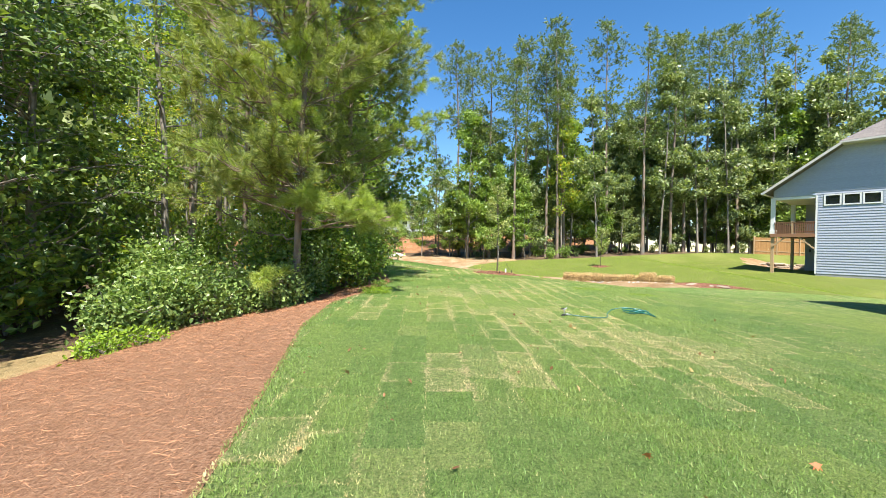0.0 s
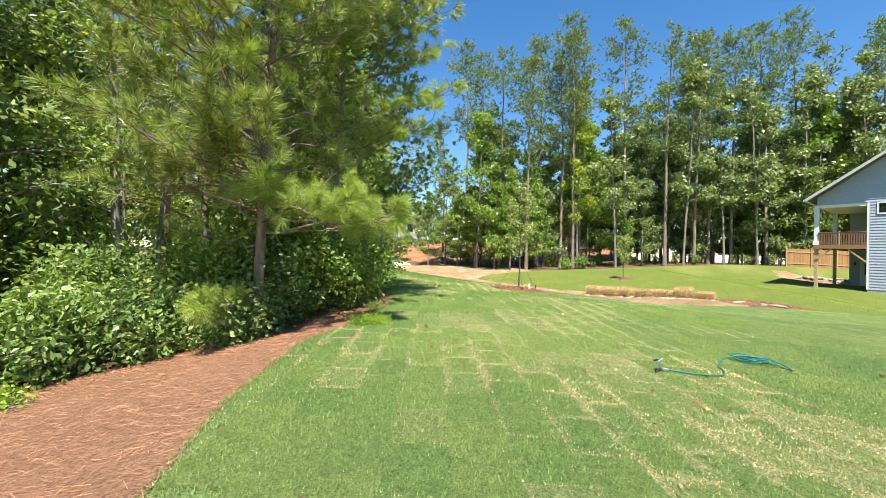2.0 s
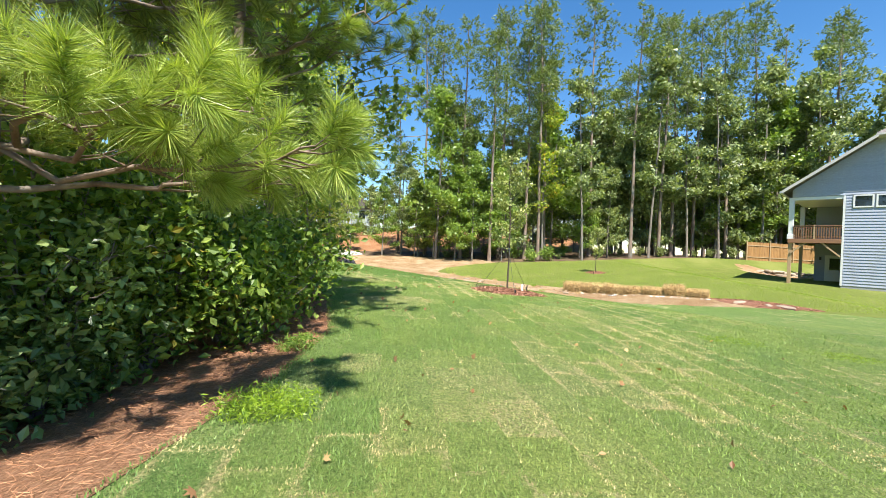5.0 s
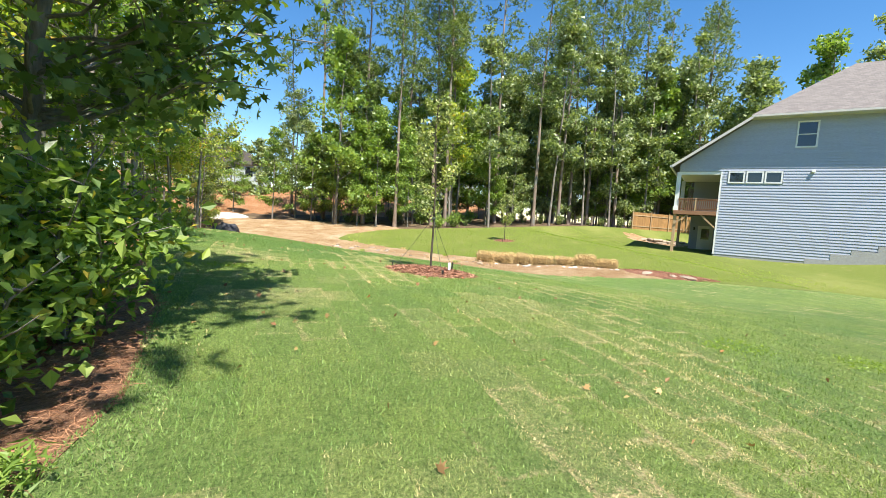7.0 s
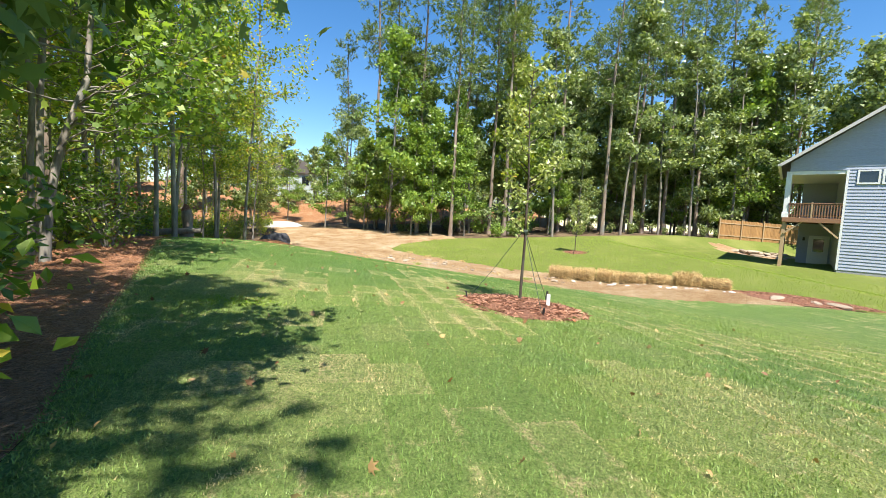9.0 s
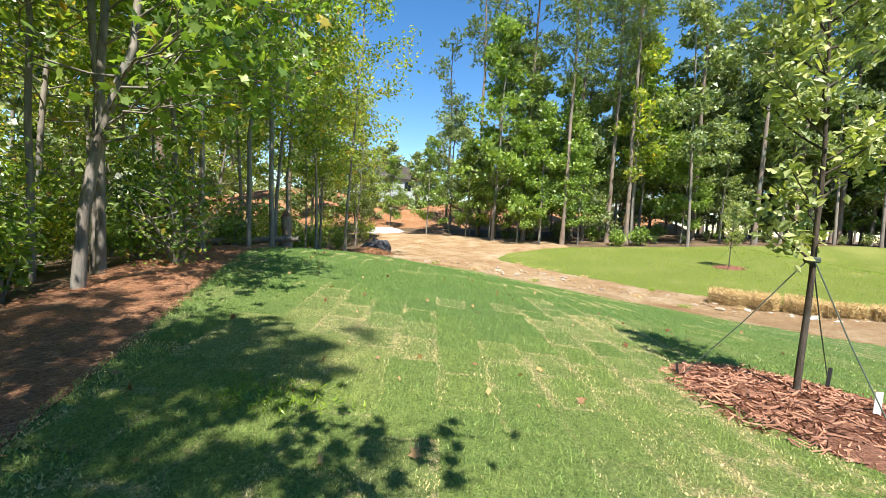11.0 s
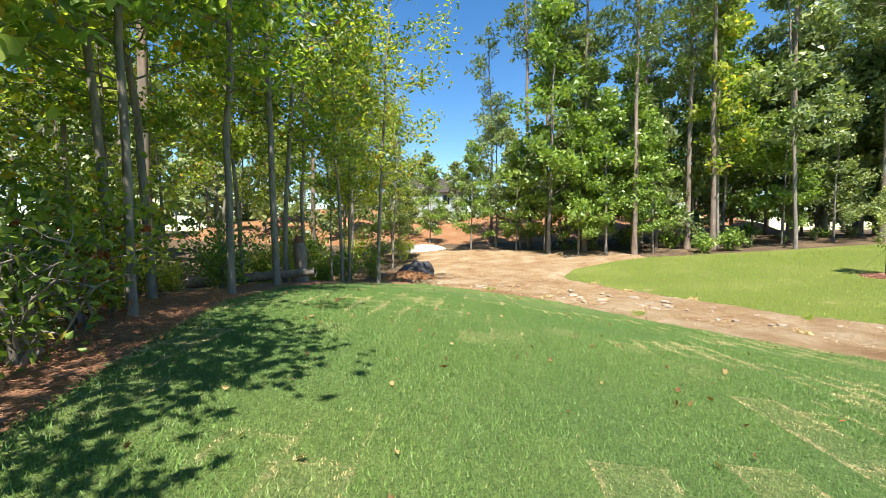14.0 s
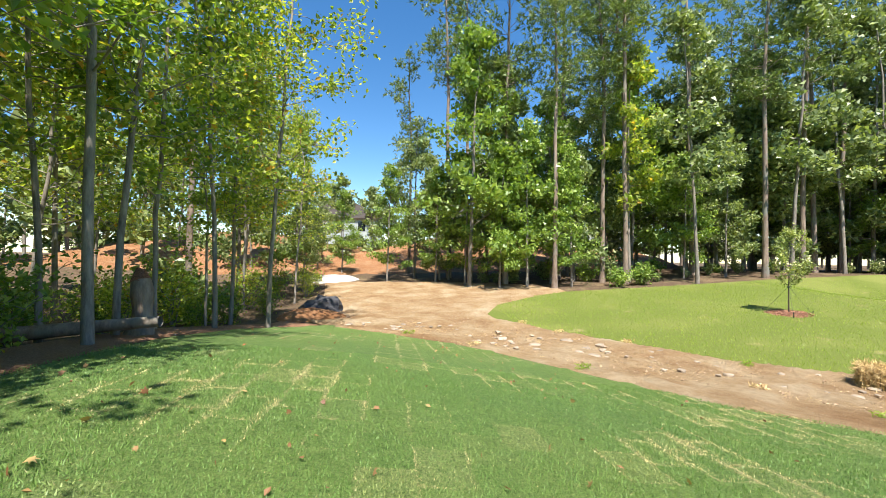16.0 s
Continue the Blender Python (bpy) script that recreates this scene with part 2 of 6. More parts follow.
SOD, SOD_JOINED, BLADE, SEED, LITTER = sod_material("sod_piece", False), sod_material("sod_joined", True), blade_material(), seed_material(), litter_material()
LAWN = straw_material("lawn_ground", (0.10, 0.15, 0.045), (0.19, 0.27, 0.08), (0.34, 0.36, 0.14))
PINE_STRAW = straw_material("pine_straw", (0.165, 0.082, 0.045), (0.345, 0.185, 0.105), (0.50, 0.30, 0.19))
STRAND = strand_material("pine_straw_strand", (0.20, 0.09, 0.045), (0.46, 0.23, 0.12))
HAY = strand_material("hay_strand", (0.36, 0.24, 0.10), (0.62, 0.46, 0.22))
HAY_CORE = straw_material("hay_core", (0.22, 0.145, 0.06), (0.44, 0.32, 0.15), (0.62, 0.48, 0.25))
SOIL = soil_material("bare_soil", (0.31, 0.185, 0.09), (0.42, 0.29, 0.16), (0.52, 0.41, 0.27))
CLAY = soil_material("orange_clay", (0.30, 0.14, 0.06), (0.36, 0.18, 0.085), (0.42, 0.26, 0.14))
MULCH = straw_material("bark_mulch", (0.10, 0.045, 0.03), (0.26, 0.12, 0.075), (0.40, 0.22, 0.15))
SIDING = varied("siding_blue_grey", (0.37, 0.40, 0.47), 0.03, 0.42, 20, (0.3, 1, 3), 0.05)
SIDING_FLAT = plain("wall_sheathing", (0.34, 0.37, 0.43), 0.6, 0.05)
WHITE = plain("white_trim_paint", (0.72, 0.72, 0.70), 0.45, 0.04)
EAVE_TRIM = plain("eave_trim_paint", (0.50, 0.48, 0.44), 0.55, 0.06)
DECK = varied("deck_wood", (0.24, 0.125, 0.068), 0.15, 0.75, 14, (6, 6, 0.6))
PALE_WOOD = varied("treated_post_wood", (0.43, 0.30, 0.17), 0.1, 0.75, 14, (6, 6, 0.6))
FENCE = varied("fence_cedar", (0.37, 0.205, 0.08), 0.16, 0.75, 12, (8, 8, 0.6))
CONCRETE = plain("foundation_concrete", (0.33, 0.33, 0.32), 0.85, 0.12, 10)
PORCH = plain("porch_wall", (0.42, 0.47, 0.45), 0.7, 0.05)
ROCK = varied("field_rock", (0.33, 0.265, 0.195), 0.25, 0.9, 6, bump=0.8)
DARK = plain("black_plastic", (0.025, 0.025, 0.028), 0.45, 0.2)
HOSE = plain("green_hose_rubber", (0.012, 0.13, 0.105), 0.35, 0.1)
METAL = plain("sprinkler_metal", (0.45, 0.45, 0.46), 0.35, 0.15, metal=0.9)
STRAP = plain("strap_webbing", (0.05, 0.07, 0.05), 0.7, 0.2)
FABRIC = plain("silt_fabric", (0.05, 0.05, 0.055), 0.8, 0.25, 20)
GRAVEL = plain("pale_gravel", (0.42, 0.39, 0.35), 0.9, 0.3, 25, bump=0.8)


def shingle_material():
    k = Nodes("roof_shingle")
    b = k.n("TexBrick", Scale=1.0)
    k.put(b.inputs["Vector"], k.n("TexCoord").outputs["UV"])
    b.inputs["Color1"].default_value, b.inputs["Color2"].default_value = (0.20, 0.18, 0.165, 1), (0.12, 0.11, 0.105, 1)
    b.inputs["Mortar"].default_value = (0.08, 0.07, 0.065, 1)
    b.inputs["Mortar Size"].default_value, b.inputs["Brick Width"].default_value, b.inputs["Row Height"].default_value = 0.012, 0.32, 0.145
    c = k.mix(k.math('MULTIPLY', k.noise(60, 3), 0.5), b.outputs["Color"], (0.26, 0.235, 0.215))
    k.bump(b.outputs["Fac"], 0.5, 0.01)
    return k.done(c, 0.95, spec=0.15)


ROOF = shingle_material()


def glass_material():
    k = Nodes("window_glass")
    return k.done((0.012, 0.016, 0.02), 0.03, spec=0.9)


GLASS = glass_material()


# ---- plan of the ground ----
SWALE = [(26, 14), (15, 21.5), (8.8, 29.3), (3, 35), (-3, 38.5), (-14, 43)]
BED_Y = [-12, 0, 3, 6.4, 8.5, 10.8, 12.5, 14.8, 16, 19.6, 22.6, 25.5, 30, 34, 36.5]
BED_X = [-0.6, -0.9, -1.4, -2.1, -2.2, -1.7, -1.55, -1.95, -2.4, -3.55, -4.6, -5.6, -5.9, -5.6, -4.2]
OUT_Y = [-12, 2, 4, 7.8, 9, 10.5, 12, 15, 18, 21, 24, 27, 32, 37]
OUT_X = [-7.6, -7.6, -7.3, -6.1, -5.4, -4.6, -3.9, -3.7, -4.6, -5.6, -6.7, -7.3, -7.2, -6.0]
NEAR = [(14.0, 22.6), (11, 24.4), (8, 25.9), (5.5, 26.9), (3.8, 28), (2, 30.5), (0, 33.2), (-2.6, 35.3), (-4.2, 36.5)]
FAR = [(14.5, 25), (12.5, 27.5), (9.2, 30.6), (7.7, 31.6), (6.5, 33), (4.2, 35.8), (2.5, 38.2), (2.3, 39.5), (3.2, 41.5), (6, 43.8), (8, 44.8)]


def smooth(a, b, v):
    v = np.clip((v - a) / (b - a), 0, 1)
    return v * v * (3 - 2 * v)


def soft_noise(x, y, cell, seed):
    """Smooth random field between 0 and 1."""
    table = np.random.default_rng(seed).uniform(0, 1, (64, 64))
    u, w = x / cell, y / cell
    i, j = np.floor(u).astype(int), np.floor(w).astype(int)
    a, b = u - i, w - j
    a, b = a * a * (3 - 2 * a), b * b * (3 - 2 * b)
    g = lambda q, r: table[q % 64, r % 64]
    return (g(i, j) * (1 - a) + g(i + 1, j) * a) * (1 - b) + (g(i, j + 1) * (1 - a) + g(i + 1, j + 1) * a) * b


def line_side(x, y, pts):
    """Distance to a line of points, positive on its right as it is walked."""
    best, side = np.full(np.shape(x), 1e9), np.ones(np.shape(x))
    for (ax, ay), (bx, by) in zip(pts, pts[1:]):
        dx, dy = bx - ax, by - ay
        u = np.clip(((x - ax) * dx + (y - ay) * dy) / (dx * dx + dy * dy + 1e-12), 0, 1)
        d = np.hypot(x - ax - u * dx, y - ay - u * dy)
        s = np.where(dx * (y - ay) - dy * (x - ax) < 0, 1.0, -1.0)
        side = np.where(d < best, s, side)
        best = np.minimum(d, best)
    return best, side


def height(x, y):
    """The ground's height: a gentle lawn, a swale across it, the far bank and the drop into the woods."""
    x, y = np.asarray(x, float), np.asarray(y, float)
    d, side = line_side(x, y, SWALE)
    yy = np.clip(y, -15, 60)
    lawn = 0.022 * yy - (1.05 + 0.45 * smooth(15, 9, x)) * np.exp(-(d / 8.5) ** 2)
    lawn = lawn - 0.045 * np.clip(x - 0.4, 0, 5) * smooth(15, 9, y)
    lawn = lawn + 0.22 * np.exp(-((x + 3.5) / 3.5) ** 2 - ((y - 25) / 7) ** 2)
    far = -0.85 + 0.082 * np.clip(d, 0, 26) - 0.7 * smooth(19, 24, x) * smooth(46, 42, y) + 1.1 * smooth(28, 37, x) * smooth(32, 22, y) - 0.7 * smooth(28, 33, x) * smooth(44.5, 40.5, y) * smooth(33, 37, y)
    z = np.where(side > 0, lawn + (far - lawn) * smooth(0, 3, d), lawn)
    edge = np.interp(y, BED_Y, BED_X)
    z = z - 0.2 * np.clip(edge - x, 0, 7) * smooth(17, 10, y)
    z = z - 0.13 * np.clip(edge - 1.5 - x, 0, 9) * smooth(10, 17, y) * smooth(42, 34, y)
    return z


def at_ground(x, y):
    return float(height(x, y))


def inside(x, y, poly):
    """Signed distance to a closed outline, positive inside."""
    best, odd = np.full(np.shape(x), 1e9), np.zeros(np.shape(x), bool)
    for (ax, ay), (bx, by) in zip(poly, poly[1:] + poly[:1]):
        dx, dy = bx - ax, by - ay
        u = np.clip(((x - ax) * dx + (y - ay) * dy) / (dx * dx + dy * dy + 1e-12), 0, 1)
        best = np.minimum(best, np.hypot(x - ax - u * dx, y - ay - u * dy))
        if ay != by:
            cross = (ay > y) != (by > y)
            odd ^= cross & (x < ax + (y - ay) * dx / dy)
    return np.where(odd, best, -best)


BED_EDGE = list(zip(BED_X, BED_Y))
LAWN_POLY = BED_EDGE + NEAR[::-1] + [(15.5, 21.6), (22, 19), (46, 8), (46, -12)]
BED_POLY = BED_EDGE + [(-6.0, 37.5)] + list(zip(OUT_X, OUT_Y))[::-1]
SOIL_POLY = NEAR + [(-5.2, 38), (-5.6, 44), (-7, 52), (5, 49.5), (8, 46)] + FAR[::-1]
SEED_POLY = FAR + [(15, 45.3), (22, 45.9), (30, 45.6), (39, 44.8), (60, 44), (60, 4), (46, 8), (22, 19), (15.5, 21.6)]


# ---- mesh helpers ----
def fast_mesh(name, verts, faces, mats, smooth_faces=False, index=None):
    """A mesh from arrays; faces all of one size."""
    me = bpy.data.meshes.new(name)
    verts, faces = np.asarray(verts, np.float32), np.asarray(faces, np.int32)
    n, k = faces.shape
    me.vertices.add(len(verts))
    me.vertices.foreach_set("co", verts.ravel())
    me.loops.add(n * k)
    me.loops.foreach_set("vertex_index", faces.ravel())
    me.polygons.add(n)
    me.polygons.foreach_set("loop_start", np.arange(0, n * k, k, dtype=np.int32))
    if index is not None:
        me.polygons.foreach_set("material_index", np.asarray(index, np.int32))
    me.polygons.foreach_set("use_smooth", np.full(n, smooth_faces))
    for m in mats:
        me.materials.append(m)
    me.update(calc_edges=True)
    me.validate()
    return me


def part(name, bm, material, parent=None, label="", smooth_faces=False):
    """Links a bmesh as one mesh object under a thing or a part."""
    me = bpy.data.meshes.new(name)
    bm.to_mesh(me)
    bm.free()
    me.materials.append(material)
    if smooth_faces:
        me.polygons.foreach_set("use_smooth", [True] * len(me.polygons))
    ob = new(name, me)
    ob.parent = parent
    if label:
        tagged(ob, label)
    return ob


def mesh_part(name, me, parent=None, label=""):
    ob = new(name, me)
    ob.parent = parent
    if label:
        tagged(ob, label)
    return ob


def thing(name, m, label, category, group="", kind=""):
    ob = new(name)
    ob.matrix_world = m
    return tagged(ob, label, category, group, kind)


def box(bm, x0, x1, y0, y1, z0, z1, bevel=0.0):
    r = bmesh.ops.create_cube(bm, size=1.0, matrix=Matrix.LocRotScale(((x0 + x1) / 2, (y0 + y1) / 2, (z0 + z1) / 2), None, (x1 - x0, y1 - y0, z1 - z0)))
    if bevel:
        es = list({e for v in r["verts"] for e in v.link_edges})
        bmesh.ops.bevel(bm, geom=es, offset=bevel, segments=1, affect='EDGES')
    return bm


def boxed(x0, x1, y0, y1, z0, z1, bevel=0.0):
    return box(bmesh.new(), x0, x1, y0, y1, z0, z1, bevel)


def beam(bm, a, b, w, d, bevel=0.0):
    """A straight timber from a to b."""
    a, b = Vector(a), Vector(b)
    m = Matrix.Translation((a + b) / 2) @ (b - a).to_track_quat('Z', 'Y').to_matrix().to_4x4() @ Matrix.Diagonal((w, d, (b - a).length, 1))
    r = bmesh.ops.create_cube(bm, size=1.0, matrix=m)
    if bevel:
        bmesh.ops.bevel(bm, geom=list({e for v in r["verts"] for e in v.link_edges}), offset=bevel, segments=1, affect='EDGES')
    return bm


class Tubes:
    """Collects tapered tubes into one quad mesh."""

    def __init__(self):
        self.v, self.f, self.n = [], [], 0

    def add(self, pts, radii, sides=7):
        pts, radii = np.asarray(pts, float), np.asarray(radii, float)
        t = np.gradient(pts, axis=0)
        t /= np.linalg.norm(t, axis=1, keepdims=True) + 1e-9
        ref = np.where(np.abs(t[:, 2:3]) > 0.9, np.array([[1.0, 0, 0]]), np.array([[0, 0, 1.0]]))
        a = np.cross(t, ref)
        a /= np.linalg.norm(a, axis=1, keepdims=True) + 1e-9
        b = np.cross(t, a)
        for i in range(1, len(a)):
            if a[i] @ a[i - 1] < 0:
                a[i], b[i] = -a[i], -b[i]
        ang = np.linspace(0, 2 * np.pi, sides, endpoint=False)
        ring = (np.cos(ang)[None, :, None] * a[:, None] + np.sin(ang)[None, :, None] * b[:, None]) * radii[:, None, None] + pts[:, None]
        self.v.append(ring.reshape(-1, 3))
        m = len(pts)
        i, j = np.meshgrid(np.arange(m - 1), np.arange(sides), indexing="ij")
        i, j = i.ravel(), j.ravel()
        q = (j + 1) % sides
        self.f.append(np.stack([i * sides + j, i * sides + q, (i + 1) * sides + q, (i + 1) * sides + j], 1) + self.n)
        self.n += m * sides

    def mesh(self, name, mat):
        return fast_mesh(name, np.concatenate(self.v), np.concatenate(self.f), [mat], True)


def unit(v):
    return v / (np.linalg.norm(v, axis=-1, keepdims=True) + 1e-9)


def leaf_cards(rng, centres, size, up=0.5, aspect=0.62, spread=0.35):
    """One folded kite per leaf: arrays of corners and faces."""
    n = len(centres)
    nor = unit(rng.normal(size=(n, 3)) + np.array([0, 0, up * 1.6]))
    ax = unit(np.cross(nor, rng.normal(size=(n, 3))))
    sd = np.cross(nor, ax)
    s = size * (1 + spread * rng.uniform(-1, 1, (n, 1)))
    base, tip = centres - ax * s * 0.5, centres + ax * s * 0.5 - nor * s * 0.12
    lft, rgt = centres + sd * s * aspect * 0.5 + nor * s * 0.06, centres - sd * s * aspect * 0.5 + nor * s * 0.06
    v = np.stack([base, lft, tip, rgt], 1).reshape(-1, 3)
    return v, np.arange(n * 4).reshape(n, 4)


def leaf_tris(rng, centres, size):
    """One slim triangle per leaf, for trees far off."""
    n = len(centres)
    nor = unit(rng.normal(size=(n, 3)) + np.array([0, 0, 0.35]))
    ax = unit(np.cross(nor, rng.normal(size=(n, 3))))
    sd = np.cross(nor, ax)
    s = size * (1 + 0.4 * rng.uniform(-1, 1, (n, 1)))
    v = np.stack([centres - ax * s * 0.45 + sd * s * 0.36, centres - ax * s * 0.45 - sd * s * 0.36, centres + ax * s * 0.6], 1).reshape(-1, 3)
    return v, np.arange(n * 3).reshape(n, 3)


def star_cards(rng, centres, size):
    """Five-pointed lobed leaves."""
    n = len(centres)
    nor = unit(rng.normal(size=(n, 3)) + np.array([0, 0, 0.7]))
    ax = unit(np.cross(nor, rng.normal(size=(n, 3))))
    sd = np.cross(nor, ax)
    s = (size * (1 + 0.35 * rng.uniform(-1, 1, (n, 1))))[:, None, :]
    ang = np.array([-90, -40, -15, 22, 48, 68, 90, 112, 132, 158, 195, 220]) * np.pi / 180
    rad = np.array([0.30, 0.28, 0.55, 0.26, 0.62, 0.30, 0.70, 0.30, 0.62, 0.26, 0.55, 0.28])
    c = np.stack([np.cos(ang) * rad, np.sin(ang) * rad], 1)
    v = centres[:, None] + (c[None, :, :1] * sd[:, None] + c[None, :, 1:] * ax[:, None]) * s - nor[:, None] * s * (rad[None, :, None] ** 2) * 0.35
    return v.reshape(-1, 3), np.arange(n * 12).reshape(n, 12)


def tufts(rng, centres, ways, needles, length, width, droop=0.25, cone=0.9):
    """Needle tufts: thin triangles that fan out of each centre along its way."""
    n = len(centres)
    w = np.repeat(unit(ways), needles, 0)
    o = np.repeat(centres, needles, 0)
    g = unit(w + rng.normal(size=(n * needles, 3)) * cone)
    o = o + w * rng.uniform(-0.35, 0.15, (n * needles, 1)) * length
    ln = length * rng.uniform(0.7, 1.1, (n * needles, 1))
    side = unit(np.cross(g, rng.normal(size=(n * needles, 3)))) * width
    tip = o + g * ln
    tip[:, 2] -= droop * ln[:, 0] * 0.5
    v = np.stack([o - side, o + side, tip], 1).reshape(-1, 3)
    return v, np.arange(n * needles * 3).reshape(-1, 3)


def brushes(rng, tips, ways, needles, length, width, shoot=0.2, droop=0.12):
    """Bottle-brush shoots: needles that fan forward from the last stretch of each twig."""
    n = len(tips)
    w = np.repeat(unit(ways), needles, 0)
    u = rng.uniform(0, 1, (n * needles, 1)) ** 1.3
    o = np.repeat(tips, needles, 0) - w * u * shoot
    rad = unit(np.cross(w, rng.normal(size=(n * needles, 3))))
    g = unit(w * (0.95 - 0.55 * u) + rad * rng.uniform(0.35, 1.0, (n * needles, 1)))
    ln = length * rng.uniform(0.75, 1.1, (n * needles, 1))
    side = unit(np.cross(g, rng.normal(size=(n * needles, 3)))) * width
    tip = o + g * ln
    tip[:, 2] -= droop * ln[:, 0]
    v = np.stack([o - side, o + side, tip], 1).reshape(-1, 3)
    return v, np.arange(n * needles * 3).reshape(-1, 3)


# ---- ground ----
def sheet(name, poly, x0, x1, y0, y1, cell, lift, mat, label, category, rough=0.0):
    """A piece of ground inside an outline, its rim drawn to that outline."""
    xs, ys = np.arange(x0, x1 + cell, cell), np.arange(y0, y1 + cell, cell)
    gx, gy = np.meshgrid(xs, ys, indexing="ij")
    s = inside(gx, gy, poly)
    e = 0.02
    gxd, gyd = (inside(gx + e, gy, poly) - s) / e, (inside(gx, gy + e, poly) - s) / e
    norm = np.hypot(gxd, gyd) + 1e-6
    out = s < 0
    px, py = np.where(out, gx - s * gxd / norm, gx), np.where(out, gy - s * gyd / norm, gy)
    near = s > -1.5 * cell
    px, py = np.where(near, px, gx), np.where(near, py, gy)
    rim = smooth(0.0, 0.12, np.where(out, 0, s))
    z = height(px, py) + lift * (0.25 + 0.75 * rim)
    if rough:
        z = z + rough * rim * (soft_noise(px, py, 0.9, 21) + 0.6 * soft_noise(px, py, 0.35, 22) - 0.5)
    ny = len(ys)
    i, j = np.meshgrid(np.arange(len(xs) - 1), np.arange(ny - 1), indexing="ij")
    i, j = i.ravel(), j.ravel()
    f = np.stack([i * ny + j, (i + 1) * ny + j, (i + 1) * ny + j + 1, i * ny + j + 1], 1)
    f = f[(s.ravel()[f] > 0).any(1)]
    used, f2 = np.unique(f, return_inverse=True)
    v = np.stack([px.ravel(), py.ravel(), z.ravel()], 1)[used]
    ob = new(name, fast_mesh(name, v, f2.reshape(-1, 4), [mat], True))
    return tagged(ob, label, category, kind="structure")


def grid_sheet(name, xs, ys, mat, label, category, drop=0.0):
    gx, gy = np.meshgrid(xs, ys, indexing="ij")
    z = height(gx, gy) - drop
    ny = len(ys)
    i, j = np.meshgrid(np.arange(len(xs) - 1), np.arange(ny - 1), indexing="ij")
    i, j = i.ravel(), j.ravel()
    f = np.stack([i * ny + j, (i + 1) * ny + j, (i + 1) * ny + j + 1, i * ny + j + 1], 1)
    v = np.stack([gx.ravel(), gy.ravel(), z.ravel()], 1)
    return tagged(new(name, fast_mesh(name, v, f, [mat], True)), label, category, kind="structure")


wide = np.concatenate([[-900, -400, -160, -80, -45, -30], np.arange(-22, 50, 0.5), [55, 62, 75, 100, 180, 400, 900]])
deep = np.concatenate([[-900, -400, -160, -80, -40, -25], np.arange(-16, 62, 0.5), [66, 72, 85, 110, 180, 400, 900]])
grid_sheet("ground", wide, deep, LITTER, "brown leaf-littered woodland floor", "ground", 0.03)
lawn = sheet("lawn", LAWN_POLY, -7, 46, -12, 38, 0.3, 0.008, LAWN, "patchy green sod lawn with dry joints", "lawn")
bed = sheet("pine_straw_bed", BED_POLY, -8.5, -0.3, -12, 38, 0.25, 0.03, PINE_STRAW, "rust-brown pine straw mulch bed", "mulch bed")
sheet("bare_soil", SOIL_POLY, -8, 15, 22, 52, 0.16, 0.02, SOIL, "bare sandy orange soil in a drainage swale", "soil", 0.11)
sheet("seeded_lawn", SEED_POLY, 2, 60, 4, 46, 0.5, 0.03, SEED, "bright lime-green newly seeded grass", "lawn")


sheet("dry_grass_clearing", [(-6.4, 6.9), (-7.1, 4.5), (-7.6, 1.5), (-12.5, 1.5), (-12.5, 6.0), (-10.5, 8.4), (-8.2, 9.0), (-7.0, 8.2)], -13, -6, 1, 10, 0.2, 0.02, HAY_CORE, "trampled tan dry grass beside the shrubs", "dry grass")


# ---- trees ----
def trunk_line(rng, h, lean, wob, n=14):
    z = np.linspace(0, 1, n)
    p = np.stack([lean[0] * z ** 1.2, lean[1] * z ** 1.2, h * z], 1)
    p[:, :2] += np.cumsum(rng.normal(size=(n, 2)), 0) * wob / n ** 0.5 * z[:, None]
    return p


def along(line, u):
    k = np.clip(u, 0, 1) * (len(line) - 1)
    i = np.minimum(k.astype(int), len(line) - 2)
    return line[i] + (line[i + 1] - line[i]) * (k - i)[:, None]


def limb(rng, a, way, length, rise, n=6):
    u = np.linspace(0, 1, n)[:, None]
    p = a + way * length * u
    p[:, 2] += rise * length * u[:, 0] ** 1.6
    p[1:] += rng.normal(size=(n - 1, 3)) * length * 0.035
    return p


